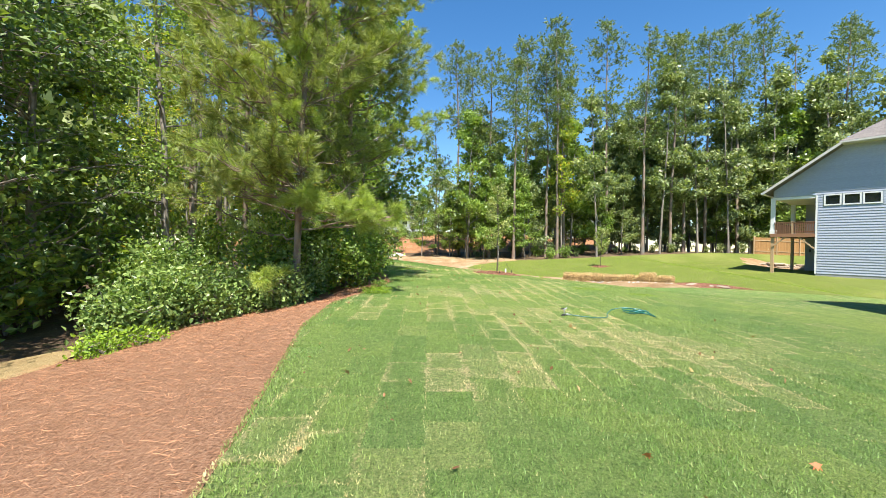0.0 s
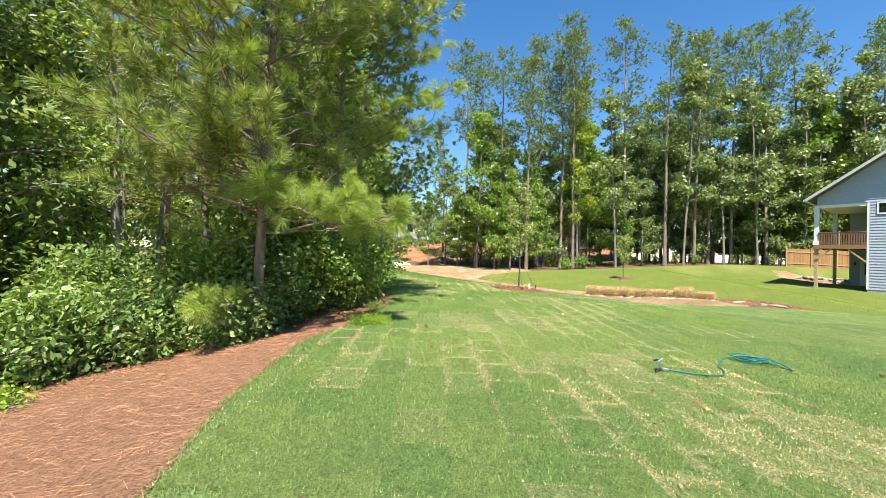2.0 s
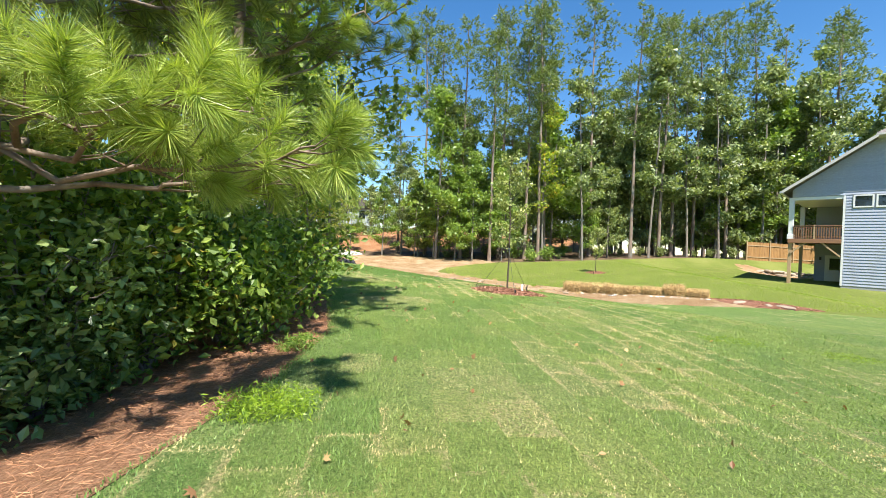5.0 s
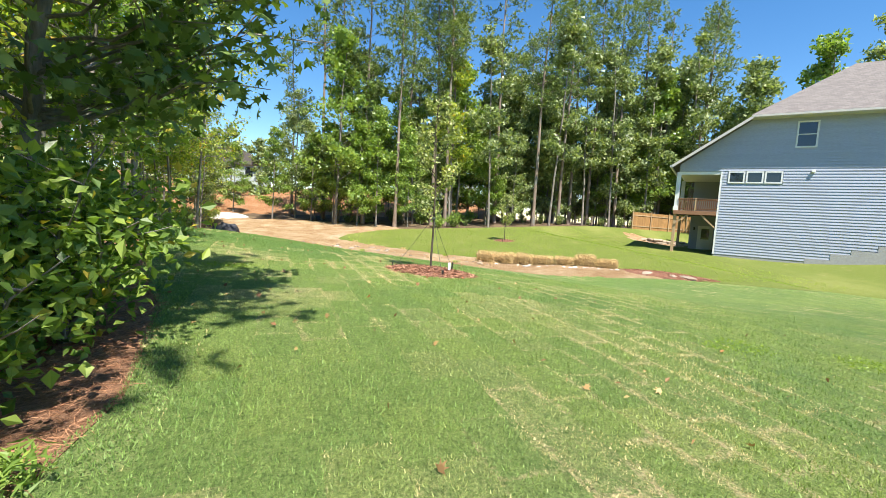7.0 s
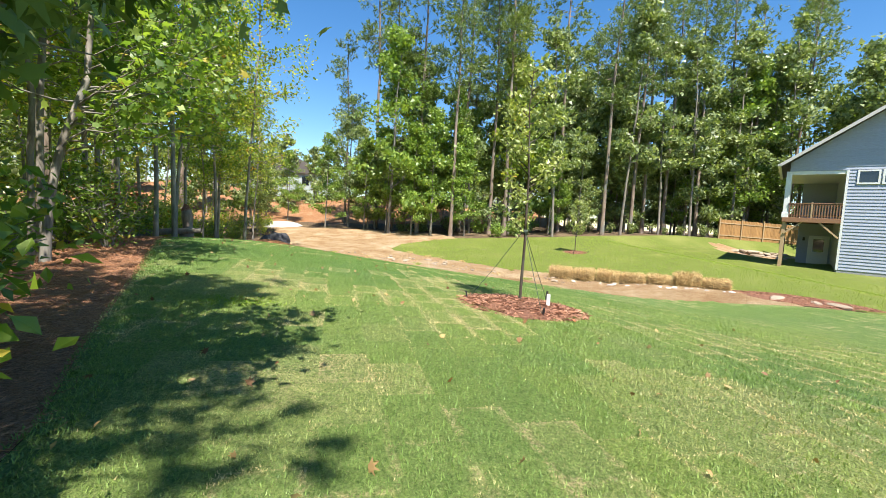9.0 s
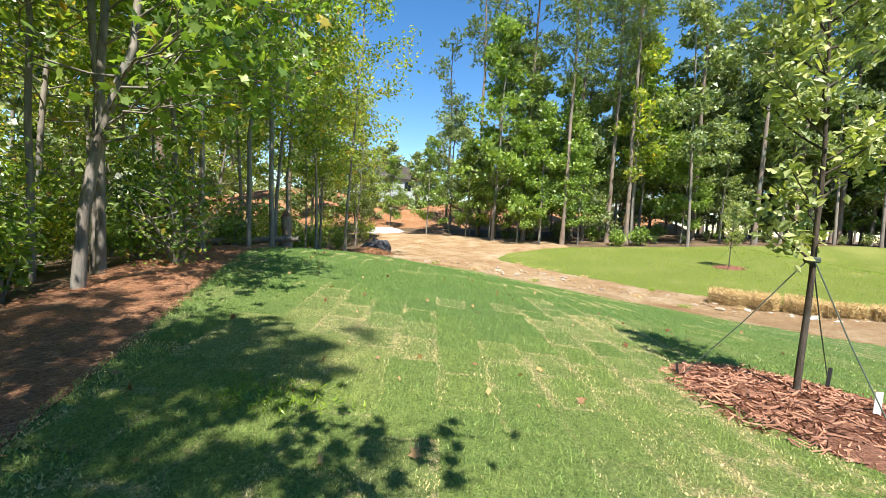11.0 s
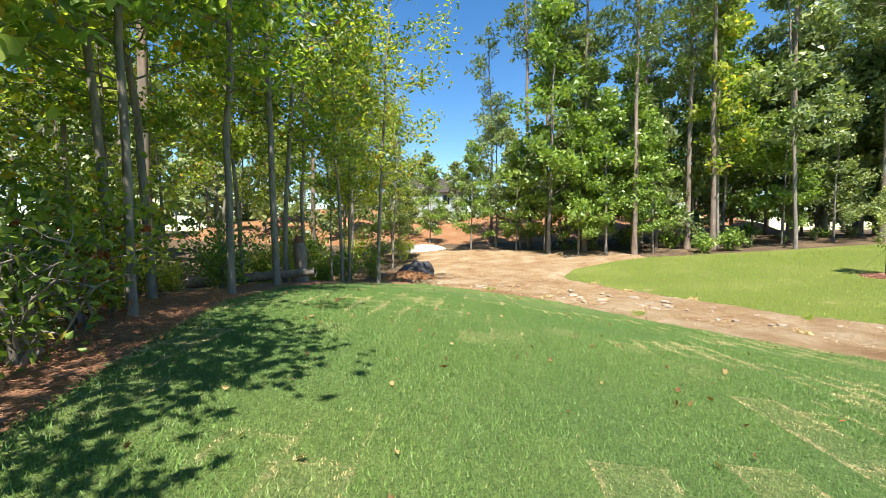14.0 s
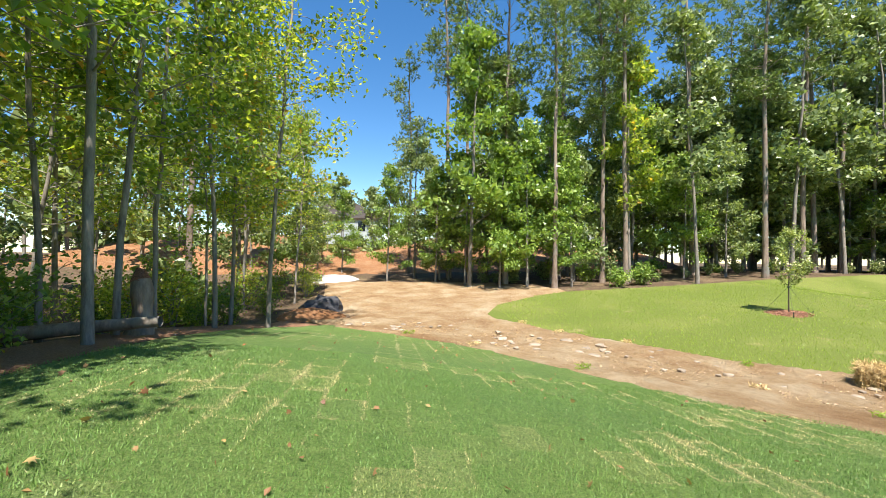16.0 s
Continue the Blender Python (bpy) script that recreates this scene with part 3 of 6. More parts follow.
def broadleaf(name, seed, h, base, reach, leaves, leaf, mat, r=0.12, limbs=26, lean=(0, 0), clump=0.42, label="", star=False, top=0.35, group="", toward=None, low=0, far=False):
    """A tree: tapered trunk, limbs and a ragged crown of single leaves."""
    rng = np.random.default_rng(seed)
    tree = thing(name, Matrix(), label, "tree", group)
    line = trunk_line(rng, h, lean, 0.5)
    t = Tubes()
    z = np.linspace(0, 1, len(line))
    rad = r * (1 - z) ** 0.75 + 0.012
    rad[0] *= 1.15
    t.add(line, rad, 7 if far is True else 9)
    mesh_part("trunk", t.mesh("trunk", BARK), tree)
    b = Tubes()
    us = np.concatenate([np.sort(rng.uniform(base, 0.98, limbs)), rng.uniform(0.26, 0.5, low)])
    seats = []
    for q, u in enumerate(us):
        a = along(line, np.array([u]))[0]
        ang = rng.uniform(0, 2 * np.pi) if toward is None or rng.random() < 0.45 else toward + rng.normal() * 0.6
        if q >= limbs:
            ang = toward + rng.normal() * 0.45
        w = (u - base) / (1 - base)
        size = reach * (np.sin(np.pi * min(1, 0.22 + 0.78 * w)) * (1 - top) + top * (1 - w) + 0.12) * rng.uniform(0.65, 1.2)
        p = limb(rng, a, np.array([np.cos(ang), np.sin(ang), rng.uniform(0.0, 0.45)]), size, rng.uniform(-0.05, 0.4))
        rr = max(0.008, r * (1 - u) ** 0.8 * 0.42)
        b.add(p[::2] if far is True else p, np.linspace(rr, 0.005, 3 if far is True else len(p)), 3 if far is True else 5)
        k = max(3, int(5 * size / reach + 1))
        seats.append(along(p, rng.uniform(0.3, 1.05, k)))
        for s2 in range(2):
            a2 = along(p, np.array([rng.uniform(0.35, 0.8)]))[0]
            ang2 = ang + rng.uniform(-1.2, 1.2)
            p2 = limb(rng, a2, np.array([np.cos(ang2), np.sin(ang2), rng.uniform(-0.1, 0.5)]), size * 0.45, rng.uniform(-0.2, 0.3), 4)
            if far is not True:
                b.add(p2, np.linspace(rr * 0.5, 0.004, 4), 4)
            seats.append(along(p2, rng.uniform(0.4, 1.1, 2)))
    tagged(mesh_part("limbwood", b.mesh("limbwood", BARK), tree), kind="stuff")
    seats = np.concatenate(seats)
    wgt = rng.uniform(0.3, 1.0, len(seats)) ** 1.5
    pick = rng.choice(len(seats), leaves, p=wgt / wgt.sum())
    c = seats[pick] + np.clip(rng.normal(size=(leaves, 3)), -1.5, 1.5) * np.array([clump, clump, clump * 0.7])
    v, f = (star_cards if star else leaf_tris if far is True else leaf_cards)(rng, c, leaf)
    mesh_part("crown", fast_mesh("crown", v, f, [mat]), tree)
    return tree


def pine(name, seed, h, base, reach, count, needles, length, width, mat, r=0.16, whorl=30, lean=(0, 0), label="", group="", droop=0.25):
    """A pine: tall trunk, thin limbs and tufts of needles at their ends."""
    rng = np.random.default_rng(seed)
    tree = thing(name, Matrix(), label, "pine tree", group)
    line = trunk_line(rng, h, lean, 0.35, 18)
    t = Tubes()
    z = np.linspace(0, 1, len(line))
    rad = r * (1 - z) ** 0.7 + 0.015
    rad[0] *= 1.3
    t.add(line, rad, 9)
    mesh_part("trunk", t.mesh("trunk", BARK_PINE), tree)
    b = Tubes()
    cs, ws = [], []
    for u in np.sort(rng.uniform(base, 0.99, whorl)):
        w = (u - base) / (1 - base)
        size = reach * (0.25 + np.sin(np.pi * (0.16 + 0.8 * w)) * 0.85) * rng.uniform(0.6, 1.15)
        ang = rng.uniform(0, 2 * np.pi)
        p = limb(rng, along(line, np.array([u]))[0], np.array([np.cos(ang), np.sin(ang), rng.uniform(0.0, 0.5)]), size, rng.uniform(0.0, 0.35), 7)
        rr = max(0.012, r * (1 - u) ** 0.8 * 0.35)
        b.add(p[::2], np.linspace(rr, 0.006, 4), 4)
        k = max(4, int(count / whorl * (0.35 + size / reach)))
        us = rng.uniform(0.3, 1.0, k) ** 0.75
        base_p = along(p, us)
        off = rng.normal(size=(k, 3)) * (0.16 + size * 0.13)
        off[:, 2] = off[:, 2] * 0.8 + 0.12
        cs.append(base_p + off)
        ws.append(unit(off + (p[-1] - p[0]) * 0.1 + np.array([0, 0, 0.2])))
    tagged(mesh_part("limbwood", b.mesh("limbwood", BARK_PINE), tree), kind="stuff")
    v, f = tufts(rng, np.concatenate(cs), np.concatenate(ws), needles, length, width, droop, 0.75)
    mesh_part("crown", fast_mesh("crown", v, f, [mat]), tree)
    return tree


def long_pine(seed, h, base, reach, limbs, needles, width, lean, label, boughs=()):
    """A young pine: whorled limbs that fork into twigs, each ending in a long-needled brush."""
    rng = np.random.default_rng(seed)
    tree = thing("long_needled_pine", Matrix(), label, "pine tree")
    line = trunk_line(rng, h, lean, 0.25, 18)
    t = Tubes()
    z = np.linspace(0, 1, len(line))
    rad = 0.08 * (1 - z) ** 0.8 + 0.012
    rad[0] *= 1.3
    t.add(line, rad, 10)
    mesh_part("trunk", t.mesh("trunk", BARK_PINE), tree)
    b, tips, ways = Tubes(), [], []

    def fork(p, size, spread, store_t, store_w, twigs):
        for q in np.linspace(0.38, 1.0, twigs):
            a = along(p, np.array([q]))[0]
            out = unit(p[-1] - p[0])
            way = unit(out + rng.normal(size=3) * np.array([spread, spread, spread * 0.55]) + np.array([0, 0, 0.28]))
            ln = (0.22 + 0.24 * size * (1.15 - q)) * rng.uniform(0.7, 1.25)
            e = a + way * ln
            b.add(np.stack([a, a + way * ln * 0.5 - np.array([0, 0, 0.03]), e]), [0.009, 0.007, 0.005], 3)
            for _ in range(2):
                w2 = unit(way + rng.normal(size=3) * 0.55 + np.array([0, 0, 0.22]))
                store_t.append(e + w2 * rng.uniform(0.08, 0.2))
                store_w.append(w2)

    for u in np.sort(rng.uniform(base, 0.985, limbs)):
        w = (u - base) / (1 - base)
        size = reach * (0.35 + 0.75 * np.sin(np.pi * (0.25 + 0.72 * w))) * rng.uniform(0.55, 1.15)
        ang = rng.uniform(-np.pi, np.pi)
        if u * h < 4.4 and -1.1 < ang < 0.5:
            continue
        p = limb(rng, along(line, np.array([u]))[0], np.array([np.cos(ang), np.sin(ang), rng.uniform(0.05, 0.4)]), size, rng.uniform(0.0, 0.25), 7)
        b.add(p, np.linspace(max(0.014, 0.035 * (1 - u)), 0.007, 7), 5)
        fork(p, size, 0.6, tips, ways, max(4, int(3.4 * size + 2)))
    bt, bw = [], []
    for z0, ang, size, drift, many in boughs:
        a = along(line, np.array([z0 / h]))[0]
        p = limb(rng, a, np.array([np.cos(ang), np.sin(ang), drift]), size, 0.04, 8)
        b.add(p, np.linspace(0.028, 0.008, 8), 6)
        fork(p, min(size, 1.6), 0.6, bt, bw, many)
    tagged(mesh_part("limbwood", b.mesh("limbwood", BARK_PINE), tree), kind="stuff")
    if bt:
        # low boughs take the brighter needle colour, as if in sun
        v, f = brushes(rng, np.array(bt), np.array(bw), 150, 0.235, 0.0026, 0.22, 0.2)
        mesh_part("bough_needles", fast_mesh("bough_needles", v, f, [NEEDLE_LIT]), tree, "long needle brushes of the low boughs, coloured as sunlit")
    v, f = brushes(rng, np.array(tips), np.array(ways), needles, 0.23, width)
    mesh_part("crown", fast_mesh("crown", v, f, [NEEDLE_SHADED]), tree)
    return tree


def bush(name, seed, h, reach, leaves, leaf, mat, label, stems=9, clump=0.2, group=""):
    """A shrub of many stems with leaves down to the ground."""
    rng = np.random.default_rng(seed)
    ob = thing(name, Matrix(), label, "shrub", group)
    b = Tubes()
    seats = []
    for q in range(stems):
        ang, out = rng.uniform(0, 2 * np.pi), reach * rng.uniform(0.25, 1.0)
        top = h * (1 - 0.45 * (out / reach) ** 2) * rng.uniform(0.75, 1.05)
        u = np.linspace(0, 1, 7)
        p = np.stack([np.cos(ang) * out * u ** 1.3, np.sin(ang) * out * u ** 1.3, top * u ** 0.85], 1)
        p[1:] += rng.normal(size=(6, 3)) * 0.05
        b.add(p, np.linspace(0.022, 0.004, 7), 5)
        seats.append(along(p, rng.uniform(0.12, 1.04, 12)))
        for s2 in range(4):
            a2 = along(p, np.array([rng.uniform(0.2, 0.9)]))[0]
            g = rng.uniform(0, 2 * np.pi)
            p2 = limb(rng, a2, np.array([np.cos(g), np.sin(g), 0.3]), reach * 0.45, 0.1, 4)
            b.add(p2, np.linspace(0.01, 0.003, 4), 4)
            seats.append(along(p2, rng.uniform(0.3, 1.1, 4)))
    tagged(mesh_part("stemwood", b.mesh("stemwood", BARK), ob), kind="stuff")
    seats = np.concatenate(seats)
    c = seats[rng.integers(0, len(seats), leaves)] + np.clip(rng.normal(size=(leaves, 3)), -1.6, 1.6) * clump
    c[:, 2] = np.maximum(c[:, 2], 0.04)
    v, f = leaf_cards(rng, c, leaf)
    mesh_part("foliage", fast_mesh("foliage", v, f, [mat]), ob)
    return ob


def plant(ob, x, y, turn=0.0, scale=1.0, sink=0.06, sz=None):
    ob.matrix_world = pose(x, y, at_ground(x, y) - sink, 0, 0, turn) @ Matrix.Diagonal((scale, scale, sz or scale, 1))
    return ob


def replant(ob, x, y, turn=0.0, scale=1.0, sink=0.06, sz=None):
    s = ob.scale.copy()
    ob.scale = (1, 1, 1)
    c = copy_thing(ob, pose(x, y, at_ground(x, y) - sink, 0, 0, turn) @ Matrix.Diagonal((scale, scale, sz or scale, 1)))
    ob.scale = s
    return c


rng = np.random.default_rng(5)
WOODS = "trees of the surrounding woods"
# kinds of woodland tree, each planted once and then repeated
PINES = [pine("pine_tree", 11 + i, 25 + i, 0.46 + 0.03 * i, 2.2, 760, 10, 0.40, 0.036, NEEDLE, 0.17, 46, (0.3 * i - 0.4, 0.2), "tall pine with bare trunk and tufted dark green crown", WOODS) for i in range(4)]
SWEET = [broadleaf("broadleaf_tree", 31 + i, 15 + 2 * i, 0.06, 3.0, 5400, 0.31, (LEAF_FAR, LEAF_BRIGHT, LEAF_FAR)[i], 0.13, 40, (0.3, -0.2), 0.40, "leafy green woodland tree at the lawn's far edge", group=WOODS, far=True) for i in range(3)]
SLIM = [broadleaf("slim_tree", 41 + i, 20 + i, 0.26, 2.0, 3000, 0.32, (LEAF_FAR, LEAF_YELLOW)[i], 0.11, 32, (-0.4, 0.3), 0.36, "slender pale-trunked tree with a thin crown", group=WOODS, far=True) for i in range(2)]
BRUSH = [bush("woodland_shrub", 51 + i, 2.2, 1.1, 700, 0.24, (LEAF_FAR, LEAF_BRIGHT)[i], "green understory shrub at the edge of the woods", 6, group="shrubs along the woods") for i in range(2)]
# the far edge: pines and slim trunks that stand clear of the leaves
first = True
for i, (x, y, kind, s) in enumerate([
        (16.9, 45.9, 's0', 0.95), (22.4, 46.9, 'p0', 1.0), (24.4, 47.0, 's0', 1.05), (25.9, 47.7, 'p1', 0.95), (29.0, 47.6, 's0', 1.0), (32.4, 47.4, 's0', 1.0),
        (34.5, 49.0, 'p2', 1.0), (38.6, 50.0, 'p3', 1.02), (37.4, 47.5, 's0', 1.1), (7.8, 46.2, 'p1', 0.86), (5.3, 48.6, 'p0', 0.95), (14.3, 49.6, 'p2', 0.98),
        (12.9, 47.2, 'p3', 0.95), (11.9, 48.4, 'p0', 0.93), (13.6, 48.0, 's1', 0.85), (28.2, 49.0, 'p2', 0.96), (31.0, 49.5, 'p1', 1.0), (42, 50, 'p0', 1.05),
        (45, 48, 'p2', 1.0), (49, 50, 'p1', 1.05), (19.5, 50, 'p3', 1.0), (2.0, 53, 'p3', 0.95), (9.6, 50.5, 'p1', 1.0), (-1.0, 57, 'p0', 0.75), (3.4, 51, 's1', 0.85)]):
    src = {'p': PINES, 's': SLIM}[kind[0]][int(kind[1])]
    (plant if src.location.length < 0.01 else replant)(src, x, y, i * 77 % 360, s)
for i in range(38):
    x, y = 1.5 + i * 1.42 + rng.uniform(-0.6, 0.6), rng.uniform(49.2, 59)
    if x < 10:
        y = rng.uniform(47.5, 56)
    src = SWEET[i % 3]
    (plant if src.location.length < 0.01 else replant)(src, x, y, rng.uniform(0, 360), rng.uniform(0.55, 1.0) * (1.15 if x > 34 else 1.0))
for i in range(9):
    x, y = rng.uniform(0, 60), rng.uniform(55, 66)
    replant(PINES[i % 4], x, y, rng.uniform(0, 360), rng.uniform(0.85, 1.05))
for i, (x, y, s) in enumerate([(4.6, 47.2, 0.55), (2.6, 48.6, 0.5), (0.8, 50.4, 0.48), (6.2, 46.6, 0.62), (9.2, 47.0, 0.5), (8.4, 48.5, 0.75), (5.5, 50, 0.8), (17.8, 48.5, 0.5), (20.5, 48.0, 0.55), (36, 49, 1.0), (40, 48.5, 1.1), (43.5, 47, 1.2), (46, 41.5, 1.3), (50, 38, 1.3), (54, 36, 1.25), (48, 45, 1.35), (-2.6, 51.5, 0.5), (-0.6, 53.5, 0.65), (1.2, 52, 0.6), (-9, 52, 0.7), (-11.5, 48, 0.8), (-7.5, 47.5, 0.45)]):
    replant(SWEET[1 if i < 6 else i % 3], x, y, i * 50, s)
for i in range(30):
    x = 3.5 + i * 1.5 + rng.uniform(-0.6, 0.6)
    y = 47.2 + rng.uniform(0, 3.6) + (1.5 if x < 6 else 0)
    src = BRUSH[1 if rng.random() < 0.15 else 0]
    (plant if src.location.length < 0.01 else replant)(src, x, y, rng.uniform(0, 360), rng.uniform(0.3, 0.8))
for i in range(18):
    replant(SWEET[2 * (i % 2)], 19 + i * 1.75 + rng.uniform(-0.6, 0.6), rng.uniform(51, 57), i * 71, rng.uniform(0.8, 1.1))
replant(BRUSH[1], 13.6, 46.6, 20, 0.8)
replant(BRUSH[1], 11.9, 46.2, 200, 0.7)

# woods farther off, thinner in detail
HAZE = [broadleaf("distant_tree", 57 + i, 17 + 2 * i, 0.05, 3.6, 1500, 0.66, LEAF_FAR, 0.16, 16, (0.2, 0.2), 0.6, "distant green woodland tree", group=WOODS, far=True) for i in range(2)]
n = 0
for i in range(64):
    x, y = -60 + i * 2.3 + rng.uniform(-1, 1), rng.uniform(70, 92)
    if -16 < x < 8:
        y += 14
    src = HAZE[i % 2]
    (plant if src.location.length < 0.01 else replant)(src, x, y, rng.uniform(0, 360), rng.uniform(0.75, 1.1) * (0.7 if -22 < x < 6 else 1))
for i in range(26):
    replant(HAZE[i % 2], rng.uniform(-45, -20), -12 + i * 3.2, rng.uniform(0, 360), rng.uniform(0.8, 1.1))
for x, y, s in ((-8, 66, 0.55), (-11.5, 63, 0.6), (-5, 69, 0.5), (-15, 60, 0.7), (-3, 73, 0.5)):
    replant(HAZE[0], x, y, x * 40, s)
for i in range(14):
    replant(HAZE[i % 2], rng.uniform(-27, -17), -4 + i * 2.3, rng.uniform(0, 360), rng.uniform(0.7, 1.0))
replant(SWEET[1], -6.6, 57, 30, 0.42)
replant(SWEET[0], -9.2, 60, 130, 0.5)

# ---- woods on the left ----
LEFT = "trees of the left woods"
ND = [broadleaf("woodland_tree", 61 + i, 13 + 1.5 * i, 0.24, 2.4, 3900, 0.17, (LEAF_WOOD_LIT, LEAF_YELLOW, LEAF_YELLOW)[i], 0.054 + 0.008 * i, 40, (0.3 - 0.3 * i, 0.2), 0.28, "tall woodland tree with green and yellowing leaves", group=LEFT, far="wood") for i in range(3)]
for i, (x, y, k, s, turn) in enumerate([
        (-5.9, 21.3, 0, 1.0, 0), (-6.25, 21.6, 0, 0.95, 80), (-6.9, 24.6, 1, 0.9, 30), (-5.9, 23.9, 0, 0.9, 200), (-7.1, 25.6, 2, 0.85, 120), (-5.95, 26.1, 0, 1.0, 310),
        (-6.3, 28.4, 2, 1.0, 60), (-6.8, 29.8, 1, 0.9, 140), (-7.0, 31.4, 0, 0.9, 270), (-6.2, 32.6, 1, 0.85, 20), (-5.4, 34.3, 1, 0.95, 110), (-7.0, 35.6, 2, 0.8, 220),
        (-8.6, 41, 1, 0.9, 70), (-7.0, 43.6, 1, 0.75, 180), (-10, 45, 2, 0.9, 10), (-6.6, 18.6, 2, 0.8, 250)]):
    (plant if ND[k].location.length < 0.01 else replant)(ND[k], x, y, turn, s)
# first kind has leaf colour darkened as shade, second brightened as sunlit
DEEPWOOD = [broadleaf("shaded_tree", 67 + i, 16 + 2 * i, 0.14, 3.2, 6400, 0.17, (LEAF_SHADED, LEAF_BRIGHT)[i], 0.14, 44, (0.2, -0.2), 0.36, "tall leafy tree in the deep woods", group=LEFT, far="wood") for i in range(2)]
# stands out of view, added to shade the woods behind it
plant(DEEPWOOD[0], -11.5, 7.5, 30)
plant(DEEPWOOD[1], -9.6, 14.6, 200, 0.85)
for i in range(20):
    y = -6 + i * 2.6 + rng.uniform(-0.8, 0.8)
    x = -11 - rng.uniform(0, 8) - (2.0 if y < 9 else 0)
    if i % 3 == 2:
        replant(SLIM[1], x - 3, y, rng.uniform(0, 360), rng.uniform(0.7, 0.9))
    else:
        (replant(DEEPWOOD[0], x, y, rng.uniform(0, 360), rng.uniform(0.75, 1.05)) if y < 14 else replant(ND[1 + i % 2], x, y, rng.uniform(0, 360), rng.uniform(0.75, 1.0)))
UNDER = [bush("woodland_sapling_shrub", 55 + i, 2.3, 1.2, 1100, 0.13, (LEAF_NEAR, LEAF_YELLOW)[i], "leafy understory shrub among slim trunks", 6, group="shrubs along the woods") for i in range(2)]
for i in range(26):
    y = 15 + i * 0.85
    x = float(np.interp(y, OUT_Y, OUT_X)) - 0.9 - rng.uniform(0, 2.5)
    (plant if UNDER[i % 2].location.length < 0.01 else replant)(UNDER[i % 2], x, y, rng.uniform(0, 360), rng.uniform(0.4, 0.75))
for x, y, s, t in ((-12, 20, 1.0, 0), (-11, 30, 0.9, 90), (-14, 26, 1.0, 200), (-9.5, 38, 0.7, 50), (-19, 14, 1.0, 10), (-20, 5, 1.0, 20)):
    replant(PINES[0], x, y, t, s)

for i in range(7):
    y = 18.5 + i * 2.7
    x = float(np.interp(y, OUT_Y, OUT_X)) - rng.uniform(0.3, 3.0)
    replant(ND[i % 3], x, y, rng.uniform(0, 360), rng.uniform(0.6, 0.8))

# the first is an unseen addition that shades the left woods
for i, (x, y, s) in enumerate([(-10.5, 3.5, 0.9), (-16, 10, 0.9), (-13.5, 12, 0.75), (-20, 9, 1.0)]):
    replant(DEEPWOOD[0], x, y, i * 61, s + 0.1)
for i, (x, y, s) in enumerate([(-6.3, 22.6, 1.0), (-6.5, 24.2, 0.9), (-6.9, 27.2, 0.7), (-8.6, 22.5, 1.0), (-5.6, 19.6, 0.8), (-8.2, 34.5, 0.9), (-7.4, 36.5, 0.7), (-9, 37.5, 1.1), (-7.2, 39.5, 0.7), (-8.8, 41.5, 1.0), (-10.5, 39, 1.3), (-6.9, 45.5, 0.8), (-8.6, 46, 1.0), (-7.6, 31.5, 0.7), (-8.4, 29.5, 0.9), (-12, 10.5, 1.2), (-12, 12, 1.3), (-9.8, 13.5, 1.2)]):
    replant(UNDER[i % 2] if x > -9 and y > 15 else BRUSH[i % 2], x, y, i * 47, s)

# the two pines and the shrubs beside the pine straw
plant(long_pine(71, 10.5, 0.2, 2.3, 128, 66, 0.0056, (0.15, 0.3), "young long-needled pine with low sweeping branches",
                [(2.35, -1.08, 1.05, 0.15, 18), (2.3, -0.9, 0.9, 0.1, 12), (1.9, 0.12, 2.1, 0.06, 20), (2.0, -0.12, 2.2, 0.06, 20), (2.1, -0.35, 1.9, 0.06, 16), (2.1, -0.62, 1.6, 0.08, 12), (0.6, -1.88, 1.2, 0.05, 9),
                 (2.8, -2.26, 2.0, 0.2, 12), (3.2, -1.7, 1.2, 0.25, 10), (3.9, -1.45, 1.2, 0.3, 10), (4.6, -1.8, 1.4, 0.3, 10), (5.3, -1.3, 1.2, 0.3, 10), (6.2, -1.7, 1.3, 0.3, 10), (7.0, -1.4, 1.1, 0.35, 8),
                 (4.4, -2.4, 2.1, 0.3, 10), (3.6, 2.6, 1.8, 0.2, 8), (1.7, 2.9, 1.6, 0.1, 6), (3.0, 1.2, 1.4, 0.2, 6)]), -3.5, 9.95)
plant(long_pine(72, 12.5, 0.2, 2.1, 88, 62, 0.006, (0.3, 0.3), "tall pine with long pale green needles",
                [(4.3, -0.25, 2.7, 0.22, 10), (3.8, -0.27, 2.3, 0.2, 8), (3.7, -0.33, 1.3, 0.2, 6), (3.0, 0.65, 1.5, 0.2, 6), (5.4, 0.0, 2.2, 0.3, 8), (6.4, -0.5, 2.0, 0.35, 8)]), -2.95, 12.6)
plant(long_pine(73, 12, 0.2, 2.3, 60, 56, 0.0065, (-0.3, 0.3), "pine standing behind the shrubs"), -6.0, 12.6, 150)
